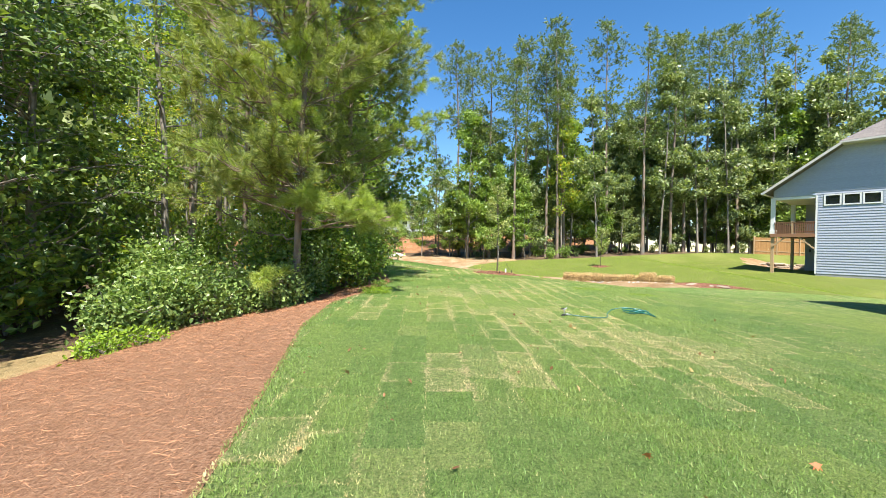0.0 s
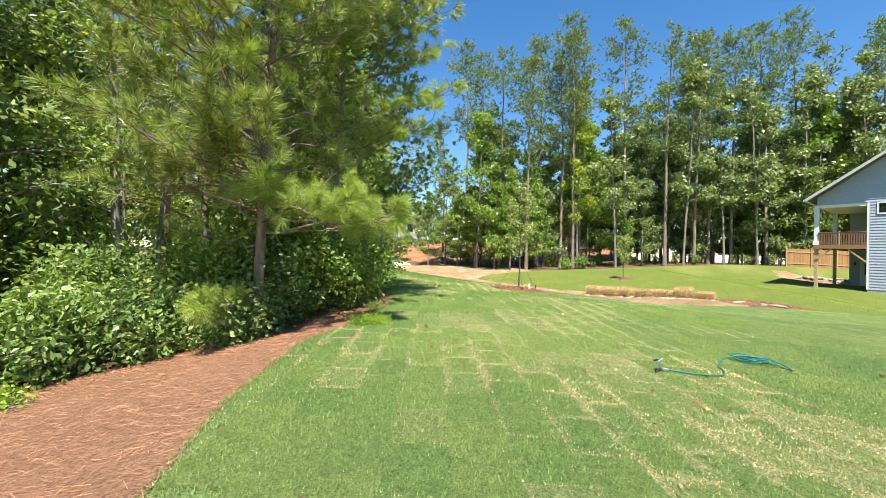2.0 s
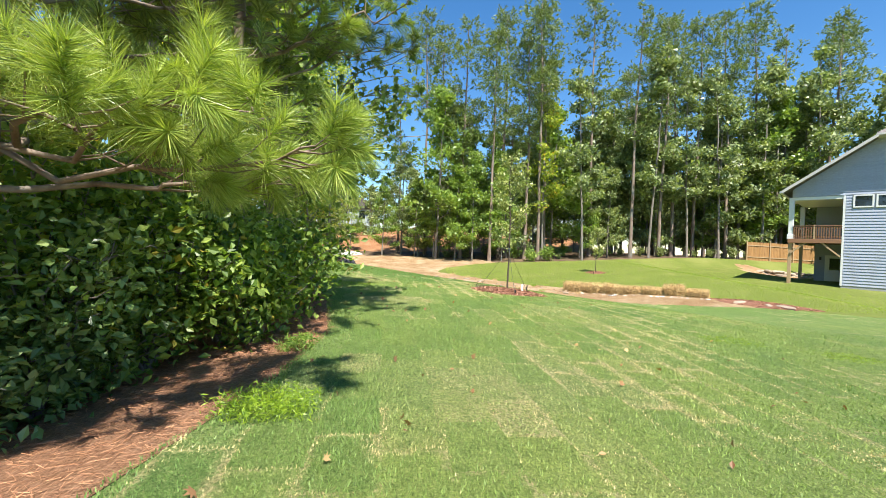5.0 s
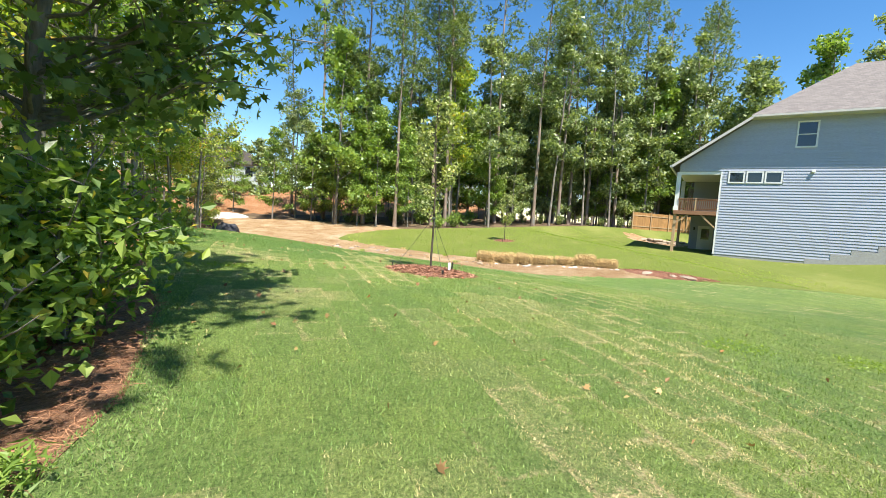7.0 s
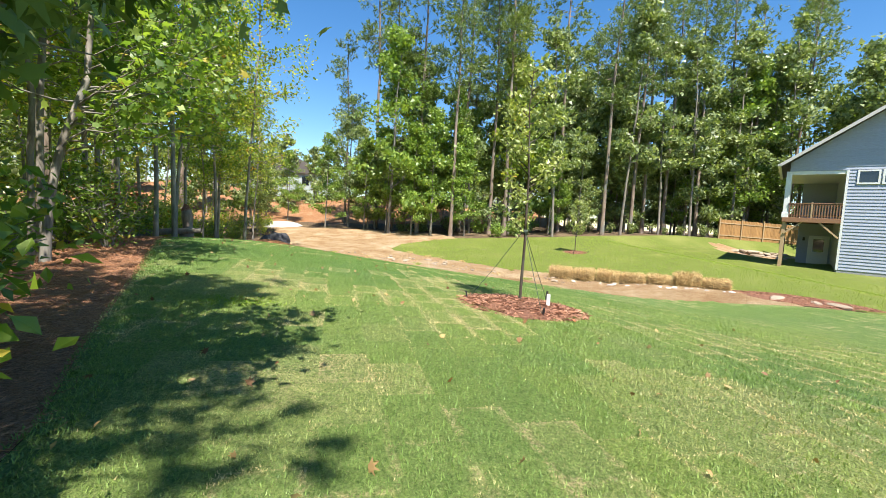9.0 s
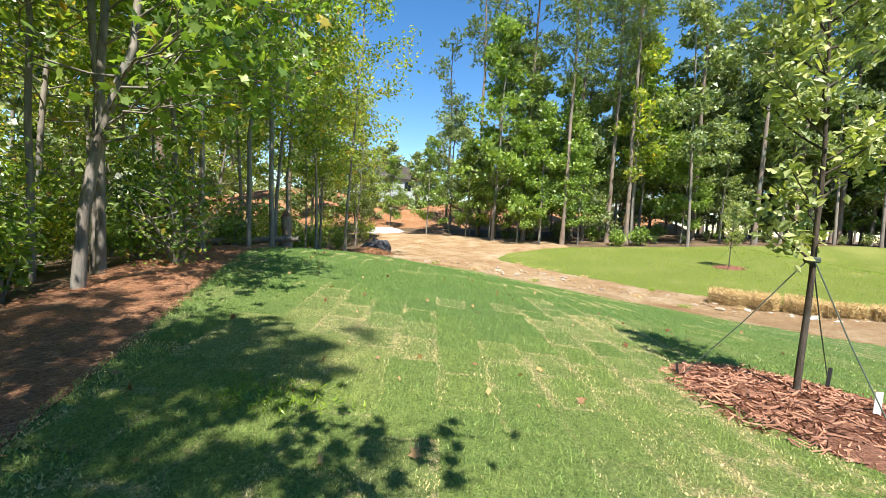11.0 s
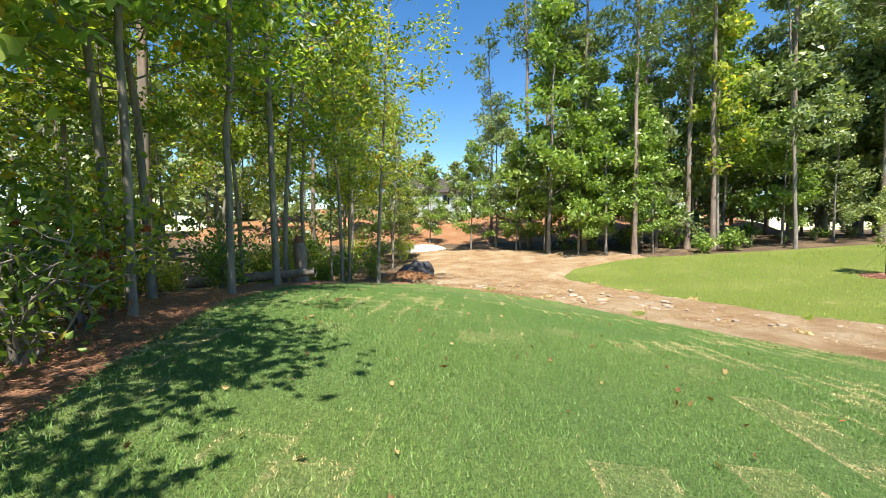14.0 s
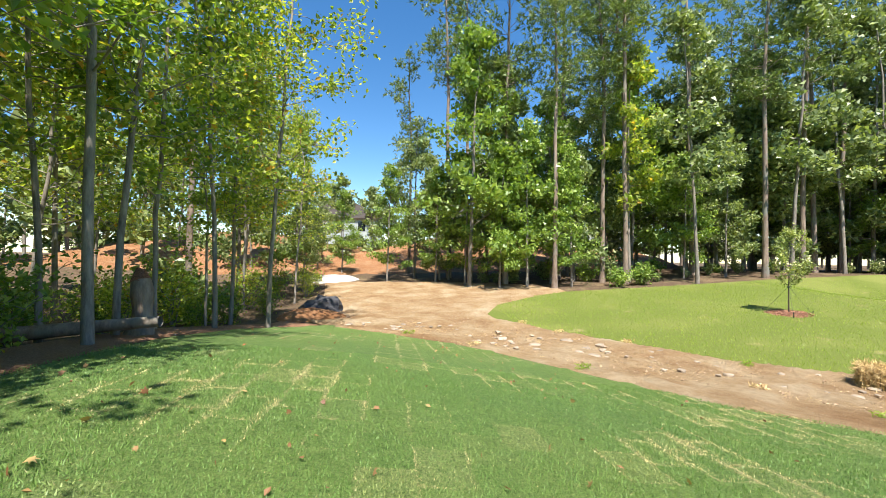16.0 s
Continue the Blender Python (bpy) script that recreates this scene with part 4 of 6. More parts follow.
for i, (x, y, h, r, n, leaf, m, lab) in enumerate([
        (-6.35, 8.1, 1.1, 0.65, 2600, 0.11, LEAF_SHRUB, "broad-leaved green shrub at the bed's edge"),
        (-5.9, 8.7, 1.5, 0.95, 3600, 0.11, LEAF_SHRUB, "pale green leafy shrub in full sun"),
        (-6.9, 10.6, 2.5, 1.0, 3800, 0.12, LEAF_SHRUB, "tall glossy shrub beside the pine"),
        (-4.2, 11.2, 3.3, 1.1, 4200, 0.10, LEAF_NEAR, "tall leafy shrub beneath the pine"),
        (-3.35, 11.7, 3.0, 0.85, 3800, 0.095, LEAF_NEAR, "tall dark shrub beneath the pine"),
        (-3.6, 10.6, 2.2, 0.8, 3600, 0.09, LEAF_SHRUB, "leafy shrub climbing about the pine trunk"),
        (-5.0, 12.8, 4.0, 1.3, 4600, 0.11, LEAF_NEAR, "tall thicket shrub behind the pine"),
        (-4.9, 9.4, 1.35, 0.9, 3400, 0.10, LEAF_SHRUB, "dense shrub over the pine straw"),
        (-4.5, 10.6, 2.3, 1.0, 3000, 0.11, LEAF_NEAR, "dark green shrub below the pine"),
        (-3.7, 9.6, 1.1, 0.6, 2600, 0.085, LEAF_SHRUB, "low shrub at the foot of the pine"),
        (-3.7, 11.0, 1.6, 0.85, 3800, 0.095, LEAF_NEAR, "dense dark-leaved shrub in shade"),
        (-2.5, 12.3, 2.0, 1.0, 4200, 0.095, LEAF_NEAR, "dark shrub with a few yellow leaves"),
        (-2.35, 13.7, 2.3, 0.95, 3800, 0.095, LEAF_NEAR, "leafy shrub overhanging the straw"),
        (-3.6, 12.3, 2.7, 1.1, 4000, 0.10, LEAF_NEAR, "tall shrub between the pines"),
        (-3.3, 15.4, 2.2, 1.0, 3200, 0.10, LEAF_NEAR, "shrub at the edge of the woods"),
        (-5.2, 22.0, 1.5, 0.9, 700, 0.09, LEAF_NEAR, "maple shrub leaning over the straw"),
        (-7.8, 11.9, 2.8, 1.3, 3600, 0.12, LEAF_NEAR, "shaded shrub at the edge of the woods")]):
    plant(bush("shrub", 81 + i, h, r, n, leaf, m, lab, 12), x, y)
plant(bush("low_weed", 95, 0.35, 0.45, 800, 0.075, LEAF_LIME, "bright lime-green low weed beside the straw", clump=0.12), -5.7, 7.0)
plant(bush("low_weed", 96, 0.3, 0.35, 500, 0.07, LEAF_LIME, "small lime-green weed beside the straw", clump=0.1), -5.2, 7.4)
# this sweetgum's leaf colour is darkened to look shaded
plant(broadleaf("sweetgum_tree", 98, 7.2, 0.24, 2.1, 2400, 0.15, LEAF_SHADED, 0.08, 26, (0.5, -0.3), 0.28, "sweetgum tree with branches over the lawn", star=True, toward=-0.35, low=12), -3.1, 14.7)
# added for its crown's shadow on the lawn; the shrubs hide its trunk
plant(broadleaf("sweetgum_tree", 99, 9.5, 0.62, 2.0, 1700, 0.16, LEAF_NEAR, 0.06, 22, (1.5, -0.4), 0.3, "slender sweetgum added to shade the lawn, trunk hidden in shrubs", star=True, toward=-0.2), -4.6, 12.9)

plant(broadleaf("sweetgum_tree", 100, 6.6, 0.34, 2.0, 1500, 0.15, LEAF_NEAR, 0.06, 26, (0.6, 0.2), 0.28, "sweetgum tree reaching over the lawn's shaded edge", star=True, toward=-0.1, low=8), -5.0, 19.9)
plant(bush("red_leaved_shrub", 97, 1.9, 0.7, 150, 0.10, LEAF_RED, "young maple shrub with reddening leaves", 5), -5.9, 23.2)

for i, (x, y, s) in enumerate(((-11.5, 11, 1.6), (-12.5, 13.5, 1.7), (-10.6, 15.5, 1.5), (-12.8, 17.5, 1.7), (-11.2, 20, 1.5), (-13.5, 23, 1.7), (-11.8, 26.5, 1.5), (-13.8, 8.5, 1.7))):
    replant(UNDER[0], x, y, i * 83, s)

stump = thing("tree_stump", pose(-6.5, 30.0, at_ground(-6.5, 30.0) - 0.05), "weathered broken brown tree stump at the wood's edge", "tree stump")
t = Tubes()
zs = np.linspace(0, 1.15, 9)
t.add(np.stack([0.05 * np.sin(zs * 3), 0.04 * zs, zs], 1), 0.18 + 0.10 * np.exp(-zs * 5) + 0.02 * np.sin(zs * 9), 14)
mesh_part("trunk", t.mesh("trunk", BARK_PINE), stump)
bm = bmesh.new()
bmesh.ops.create_cone(bm, cap_ends=True, segments=14, radius1=0.18, radius2=0.07, depth=0.22, matrix=Matrix.Translation((-0.02, 0.05, 1.24)))
for v in bm.verts:
    v.co.z += 0.09 * noise.noise(v.co * 9)
part("splintered_top", bm, MULCH, stump, "splintered reddish broken top")
log = thing("fallen_log", pose(-7.4, 29.2, at_ground(-7.4, 29.2) + 0.16), "dark fallen log among the trunks", "log")
t = Tubes()
q = np.linspace(-1.6, 1.6, 9)
t.add(np.stack([q, 0.25 * np.sin(q), 0.08 * q], 1), np.linspace(0.15, 0.10, 9), 9)
mesh_part("trunk", t.mesh("trunk", BARK_PINE), log)

# ---- house ----
HOUSE = Matrix.Translation((27.9, 31.3, 0)) @ Matrix(((0.6112, 0.7915, 0, 0), (-0.7915, 0.6112, 0, 0), (0, 0, 1, 0), (0, 0, 0, 1)))
house = thing("house", HOUSE, "blue-grey lap-sided house with a raised corner deck", "house")
LEN, DEEP = 15.0, 11.0


def poly_wall(pts, y0, y1):
    """A wall slab from its outline in the (along, up) plane."""
    bm = bmesh.new()
    lo = [bm.verts.new((x, y0, z)) for x, z in pts]
    hi = [bm.verts.new((x, y1, z)) for x, z in pts]
    bm.faces.new(lo)
    bm.faces.new(hi[::-1])
    for i in range(len(pts)):
        j = (i + 1) % len(pts)
        bm.faces.new((lo[j], lo[i], hi[i], hi[j]))
    bmesh.ops.recalc_face_normals(bm, faces=bm.faces)
    return bm


def roof_z(s):
    return 6.13 + 0.712 * (s + 2.9)


wall = part("wall", boxed(0.03, LEN, 0.03, 0.2, -1.2, 5.75), SIDING_FLAT, house)
gable = part("gable_wall", poly_wall([(-2.6, 5.75), (LEN, 5.75), (LEN, 9.3), (1.55, 9.3), (-2.6, roof_z(-2.6) - 0.05)], 0.03, 0.2), SIDING_FLAT, house)
part("side_wall", boxed(0.0, 0.2, 0.2, DEEP - 0.2, -1.2, 6.2), SIDING_FLAT, house)
part("back_wall", boxed(-1.83, 0.0, 6.2, 6.4, -1.2, 6.2), SIDING_FLAT, house)
part("end_wall", boxed(LEN - 0.2, LEN, 0.2, DEEP, -1.2, 9.3), SIDING_FLAT, house)
part("rear_wall", boxed(0.0, LEN, DEEP - 0.2, DEEP, -1.2, 9.3), SIDING_FLAT, house)
WINDOWS = [(0.47, 1.36, 4.97, 5.73), (1.50, 2.40, 4.97, 5.73), (2.53, 3.43, 4.97, 5.73), (3.93, 4.97, 7.32, 8.97)]
LAP = 0.19
row = 0
z = -0.10
while z < 9.3:
    s0 = 0.10 if z + LAP < 5.8 else max(-2.55, (z + LAP - 6.13) / 0.712 - 2.9 + 0.1)
    stepz = [(5.1, 0.06), (6.33, 0.49), (7.29, 0.78), (8.47, 1.15), (9.6, 1.51)]
    s1 = LEN
    for sx, sz in stepz:
        if z < sz - 0.08:
            s1 = min(s1, sx)
    cuts = [(s0, s1)]
    for a, b, lo, hi in WINDOWS:
        if z + LAP > lo - 0.02 and z < hi + 0.02:
            cuts = [q for c in cuts for q in ((c[0], min(c[1], a - 0.06)), (max(c[0], b + 0.06), c[1])) if q[1] - q[0] > 0.03]
    for a, b in cuts:
        bm = bmesh.new()
        prof = [(0.03, z + LAP + 0.010), (0.012, z + LAP + 0.010), (-0.024, z + 0.004), (-0.024, z), (0.03, z)]
        ends = [[bm.verts.new((q, y, h)) for y, h in prof] for q in (a, b)]
        for i in range(5):
            j = (i + 1) % 5
            bm.faces.new((ends[0][i], ends[0][j], ends[1][j], ends[1][i]))
        bm.faces.new(ends[0][::-1])
        bm.faces.new(ends[1])
        bmesh.ops.recalc_face_normals(bm, faces=bm.faces)
        part("siding_board", bm, SIDING, wall if z < 5.7 else gable)
    z += LAP
for i, (a, b, lo, hi) in enumerate(WINDOWS):
    win = part("window", boxed(a + 0.05, b - 0.05, -0.005, 0.02, lo + 0.05, hi - 0.05), GLASS, house, "dark glass pane")
    bm = bmesh.new()
    for q in ((a - 0.03, a + 0.06, lo - 0.03, hi + 0.03), (b - 0.06, b + 0.03, lo - 0.03, hi + 0.03), (a + 0.06, b - 0.06, hi - 0.06, hi + 0.03), (a + 0.06, b - 0.06, lo - 0.03, lo + 0.06)):
        box(bm, q[0], q[1], -0.055, 0.025, q[2], q[3])
    part("window_frame", bm, WHITE, win, "white window frame")
    if i == 3:
        part("meeting_rail", boxed(a + 0.06, b - 0.06, -0.04, 0.0, (lo + hi) / 2 - 0.03, (lo + hi) / 2 + 0.03), WHITE, win)
part("corner_trim", boxed(-0.02, 0.09, -0.04, 0.12, -0.12, 5.75), WHITE, house, "white corner trim board")
part("porch_header", boxed(-2.75, 0.0, 0.02, 0.2, 5.55, 5.749), WHITE, house)
part("foundation", boxed(0.02, LEN, 0.0, 0.029, -1.2, -0.10), CONCRETE, house, "grey concrete foundation")
for i, (a, top) in enumerate([(5.1, 0.06), (6.33, 0.49), (7.29, 0.78), (8.47, 1.15), (9.6, 1.51)]):
    b = ([5.1, 6.33, 7.29, 8.47, 9.6, LEN])[i + 1]
    part("foundation_step", boxed(a, b, -0.035, 0.028, -0.6, top + 0.02), CONCRETE, house)


def roof_face(pts, thick=0.12):
    """A roof plane with shingle coordinates along its eave and up its slope."""
    bm = bmesh.new()
    uv = bm.loops.layers.uv.new()
    pts = [Vector(p) for p in pts]
    a = (pts[1] - pts[0]).normalized()
    nor = a.cross(pts[2] - pts[0]).normalized()
    if nor.z < 0:
        nor = -nor
    up = nor.cross(a)
    top = [bm.verts.new(p) for p in pts]
    low = [bm.verts.new(p - Vector((0, 0, thick))) for p in pts]
    fs = [bm.faces.new(top), bm.faces.new(low[::-1])]
    for i in range(len(pts)):
        j = (i + 1) % len(pts)
        fs.append(bm.faces.new((top[j], top[i], low[i], low[j])))
    for f in fs:
        for l in f.loops:
            d = l.vert.co - pts[0]
            l[uv].uv = (d.dot(a), d.dot(up))
    bmesh.ops.recalc_face_normals(bm, faces=bm.faces)
    return bm


OVER = 0.85
EAVE = 9.42
rid = EAVE + 0.72 * (5.5 + OVER)
roof = part("roof", roof_face([(1.35, -OVER, EAVE), (LEN + OVER, -OVER, EAVE), (LEN + OVER, 5.5, rid), (7.3, 5.5, rid)]), ROOF, house, "brown-grey shingle roof")
part("roof_slope", roof_face([(1.35, -OVER, EAVE), (7.3, 5.5, rid), (7.3, 6, rid), (1.35, DEEP + OVER, EAVE)]), ROOF, house)
part("roof_rear", roof_face([(1.35, DEEP + OVER, EAVE), (7.3, 5.5, rid), (LEN + OVER, 5.5, rid), (LEN + OVER, DEEP + OVER, EAVE)]), ROOF, house)
part("porch_roof", roof_face([(-3.05, -OVER, roof_z(-3.05) + 0.16), (1.5, -OVER, roof_z(1.5) + 0.16), (1.5, 6.8, roof_z(1.5) + 0.16), (-3.05, 6.8, roof_z(-3.05) + 0.16)]), ROOF, house)
bm = bmesh.new()
beam(bm, (-3.08, -OVER - 0.02, roof_z(-3.08) + 0.06), (1.42, -OVER - 0.02, roof_z(1.42) + 0.06), 0.04, 0.17)
part("rake_board", bm, EAVE_TRIM, house, "pale grey rake board")
part("fascia", boxed(1.35, LEN + OVER, -OVER - 0.04, -OVER, EAVE - 0.15, EAVE - 0.02), EAVE_TRIM, house, "beige-grey fascia and gutter")
part("soffit", boxed(1.4, LEN + OVER, -OVER, 0.03, EAVE - 0.17, EAVE - 0.14), EAVE_TRIM, house)
part("gutter", boxed(-3.2, -3.06, -OVER, 6.8, roof_z(-3.05) - 0.03, roof_z(-3.05) + 0.1), WHITE, house)
part("porch_ceiling", boxed(-2.6, 0.0, 0.2, 6.2, 5.62, 5.66), WHITE, house)
# the wall lamp below the eave's shadow
part("wall_lamp", boxed(4.88, 5.06, -0.16, -0.012, 5.66, 5.82, 0.02), WHITE, house, "small white flood lamp")
# deck on posts
deck = part("deck_floor", boxed(-2.75, -0.03, -0.05, 6.15, 2.72, 2.88), DECK, house, "brown wooden deck floor")
part("deck_beam", boxed(-2.75, -0.04, -0.13, -0.055, 2.62, 2.9, 0.01), DECK, house)
for q in (0.1, 5.8):
    part("deck_post", boxed(-2.72, -2.52, q - 0.1, q + 0.1, -1.0, 2.70, 0.012), PALE_WOOD, house, "pale treated-wood deck post")
    part("porch_column", boxed(-2.75, -2.47, q - 0.14, q + 0.14, 2.89, 5.62, 0.015), WHITE, house, "white porch column")
part("column_base", boxed(-2.80, -2.42, -0.09, 0.29, 2.885, 3.2, 0.015), WHITE, house)
for a, b in (((-2.6, -0.02, 1.9), (-1.75, -0.02, 2.66)), ((-0.06, -0.02, 1.75), (-1.0, -0.02, 2.66))):
    part("brace", beam(bmesh.new(), a, b, 0.09, 0.09), PALE_WOOD, house, "diagonal wooden brace")
rail = part("top_rail", boxed(-2.5, -0.02, -0.11, 0.03, 3.76, 3.80, 0.008), DECK, house)
part("bottom_rail", boxed(-2.5, -0.02, -0.06, -0.02, 3.0, 3.08), DECK, house)
part("rail_post", boxed(-1.42, -1.33, -0.1, -0.01, 2.7, 3.85, 0.008), PALE_WOOD, house)
part("upper_rail", boxed(-2.5, -0.02, -0.055, -0.02, 3.64, 3.74), DECK, house)
for i in range(19):
    s = -2.42 + i * 0.128
    if abs(s + 1.375) > 0.08:
        part("baluster", boxed(s - 0.027, s + 0.027, -0.095, -0.06, 2.92, 3.72), DECK, house)
side = part("side_rail", boxed(-2.69, -2.62, 0.3, 5.7, 3.72, 3.80), DECK, house)
for i in range(36):
    part("baluster", boxed(-2.67, -2.635, 0.4 + i * 0.145, 0.435 + i * 0.145, 2.92, 3.72), DECK, house)
door = part("door", boxed(-1.1, -0.22, 6.13, 6.196, -0.28, 1.78), WHITE, house, "white back door with a glass pane")
part("door_pane", boxed(-0.95, -0.37, 6.11, 6.128, 0.75, 1.65), GLASS, door, "dark glass door pane")
part("door_frame", boxed(-1.22, -0.1, 6.16, 6.199, -0.3, 1.88), WHITE, house)
part("door_lamp", boxed(-1.55, -1.42, 6.05, 6.198, 1.5, 1.75, 0.02), DARK, house, "small black wall lantern")

# the neighbour's house, which shades the lawn from out of view
near_house = thing("neighbour_house", pose(11.3, 2.2, at_ground(11.3, 2.2), 0, 0, -10), "plain blue-grey neighbouring house", "house")
part("wall", boxed(0, 12, 0, 8.6, -0.5, 5.6), SIDING_FLAT, near_house)
part("roof", poly_wall([(-0.4, 5.5), (12.4, 5.5), (12.4, 5.7), (6, 9.4), (-0.4, 5.7)], -0.4, 9.0), ROOF, near_house)

# ---- things on the lawn and in the swale ----
def strands(rng, centres, ways, length, width, lift=0.0):
    """Thin flat stalks, one quad each."""
    n = len(centres)
    w = unit(ways)
    ln = length * rng.uniform(0.5, 1.15, (n, 1))
    side = unit(np.cross(w, rng.normal(size=(n, 3)))) * width
    a, b = centres - w * ln / 2, centres + w * ln / 2
    v = np.stack([a - side, a + side, b + side, b - side], 1).reshape(-1, 3)
    return v, np.arange(n * 4).reshape(n, 4)


def straw_bale(seed):
    rg = np.random.default_rng(seed)
    ob = thing("straw_bale", Matrix(), "shaggy golden straw bale lying in the swale", "straw bale", "row of straw bales")
    bm = boxed(-0.46, 0.46, -0.23, 0.23, 0.0, 0.38, 0.09)
    bmesh.ops.subdivide_edges(bm, edges=bm.edges[:], cuts=3, use_grid_fill=True)
    for v in bm.verts:
        v.co += v.normal * float(rg.normal() * 0.018)
    part("core", bm, HAY_CORE, ob)
    n = 2200
    face = rg.integers(0, 5, n)
    p = np.stack([rg.uniform(-0.47, 0.47, n), rg.uniform(-0.24, 0.24, n), rg.uniform(0.0, 0.39, n)], 1)
    for f, (ax, val) in enumerate(((0, -0.46), (0, 0.46), (1, -0.24), (1, 0.24), (2, 0.385))):
        p[face == f, ax] = val
    p += rg.normal(size=(n, 3)) * 0.04
    v, f = strands(rg, p, rg.normal(size=(n, 3)) * np.array([0.8, 0.8, 0.8]), 0.24, 0.0045)
    tagged(mesh_part("loose_straw", fast_mesh("loose_straw", v, f, [HAY]), ob), kind="stuff")
    for x in (-0.2, 0.2):
        t = Tubes()
        t.add([(x, -0.25, 0.02), (x, -0.255, 0.34), (x, -0.2, 0.4), (x, 0.2, 0.4), (x, 0.255, 0.34), (x, 0.25, 0.02)], [0.004] * 6, 4)
        mesh_part("twine", t.mesh("twine", STRAP), ob)
    return ob


bale = straw_bale(201)
for i in range(7):
    u = i / 6
    x, y = 9.1 + 4.7 * u, 29.5 - 3.7 * u
    m = pose(x, y, at_ground(x, y) + 0.04, rng.uniform(-3, 3), rng.uniform(-4, 4), -38 + rng.uniform(-12, 12)) @ Matrix.Diagonal((0.93, 1.05, rng.uniform(0.78, 1.15), 1))
    if i == 0:
        bale.matrix_world = m
    else:
        copy_thing(bale, m)


def disc_mound(name, x, y, r, h, mat, label, category, seed, chips, strand_mat, length=0.12, squash=1.0, turn=0.0):
    """A low heap of mulch with a ragged rim and loose chips."""
    rg = np.random.default_rng(seed)
    ob = thing(name, pose(x, y, 0, 0, 0, 0), label, category)
    bm = bmesh.new()
    rings, seg = 7, 36
    wob = 1 + 0.12 * np.sin(np.arange(seg) * 2 * np.pi / seg * 3 + 1) + rg.normal(size=seg) * 0.05
    ct, st = math.cos(radians(turn)), math.sin(radians(turn))
    grid = []
    for i in range(rings + 1):
        row = []
        for j in range(seg):
            a = 2 * np.pi * j / seg
            q = r * i / rings * (wob[j] if i > 2 else 1)
            lx, ly = math.cos(a) * q, math.sin(a) * q * squash
            px, py = lx * ct - ly * st, lx * st + ly * ct
            zz = at_ground(x + px, y + py) + h * (1 - (i / rings) ** 2) + (0.03 if i < rings else -0.02) + float(rg.normal() * 0.008)
            row.append(bm.verts.new((px, py, zz)))
        grid.append(row)
    for i in range(rings):
        for j in range(seg):
            k = (j + 1) % seg
            bm.faces.new((grid[i][j], grid[i + 1][j], grid[i + 1][k], grid[i][k]))
    bmesh.ops.remove_doubles(bm, verts=bm.verts, dist=0.0005)
    bmesh.ops.recalc_face_normals(bm, faces=bm.faces)
    part("mound", bm, mat, ob, smooth_faces=True)
    a, q = rg.uniform(0, 2 * np.pi, chips), np.sqrt(rg.uniform(0, 1, chips)) * 1.04
    lx, ly = np.cos(a) * q * r, np.sin(a) * q * r * squash
    px, py = lx * ct - ly * st, lx * st + ly * ct
    p = np.stack([px, py, height(x + px, y + py) + h * np.clip(1 - q ** 2, 0, 1) + 0.045], 1)
    v, f = strands(rg, p, rg.normal(size=(chips, 3)) * np.array([1, 1, 0.25]), length, 0.006)
    tagged(mesh_part("chip_litter", fast_mesh("chip_litter", v, f, [strand_mat]), ob), kind="stuff")
    return ob


CHIP = strand_material("mulch_chip", (0.13, 0.055, 0.035), (0.36, 0.18, 0.11))
disc_mound("mulch_ring", 2.42, 18.45, 1.0, 0.10, MULCH, "reddish-brown mulch ring around the staked sapling", "mulch", 210, 2200, CHIP)
disc_mound("mulch_ring", 13.83, 36.6, 0.75, 0.06, MULCH, "thin brown mulch ring around the far sapling", "mulch", 211, 500, CHIP)
disc_mound("mulch_patch", 15.1, 23.7, 2.1, 0.13, MULCH, "brown mulch spread at the end of the swale", "mulch", 212, 2600, CHIP, 0.09, 0.62, -58)


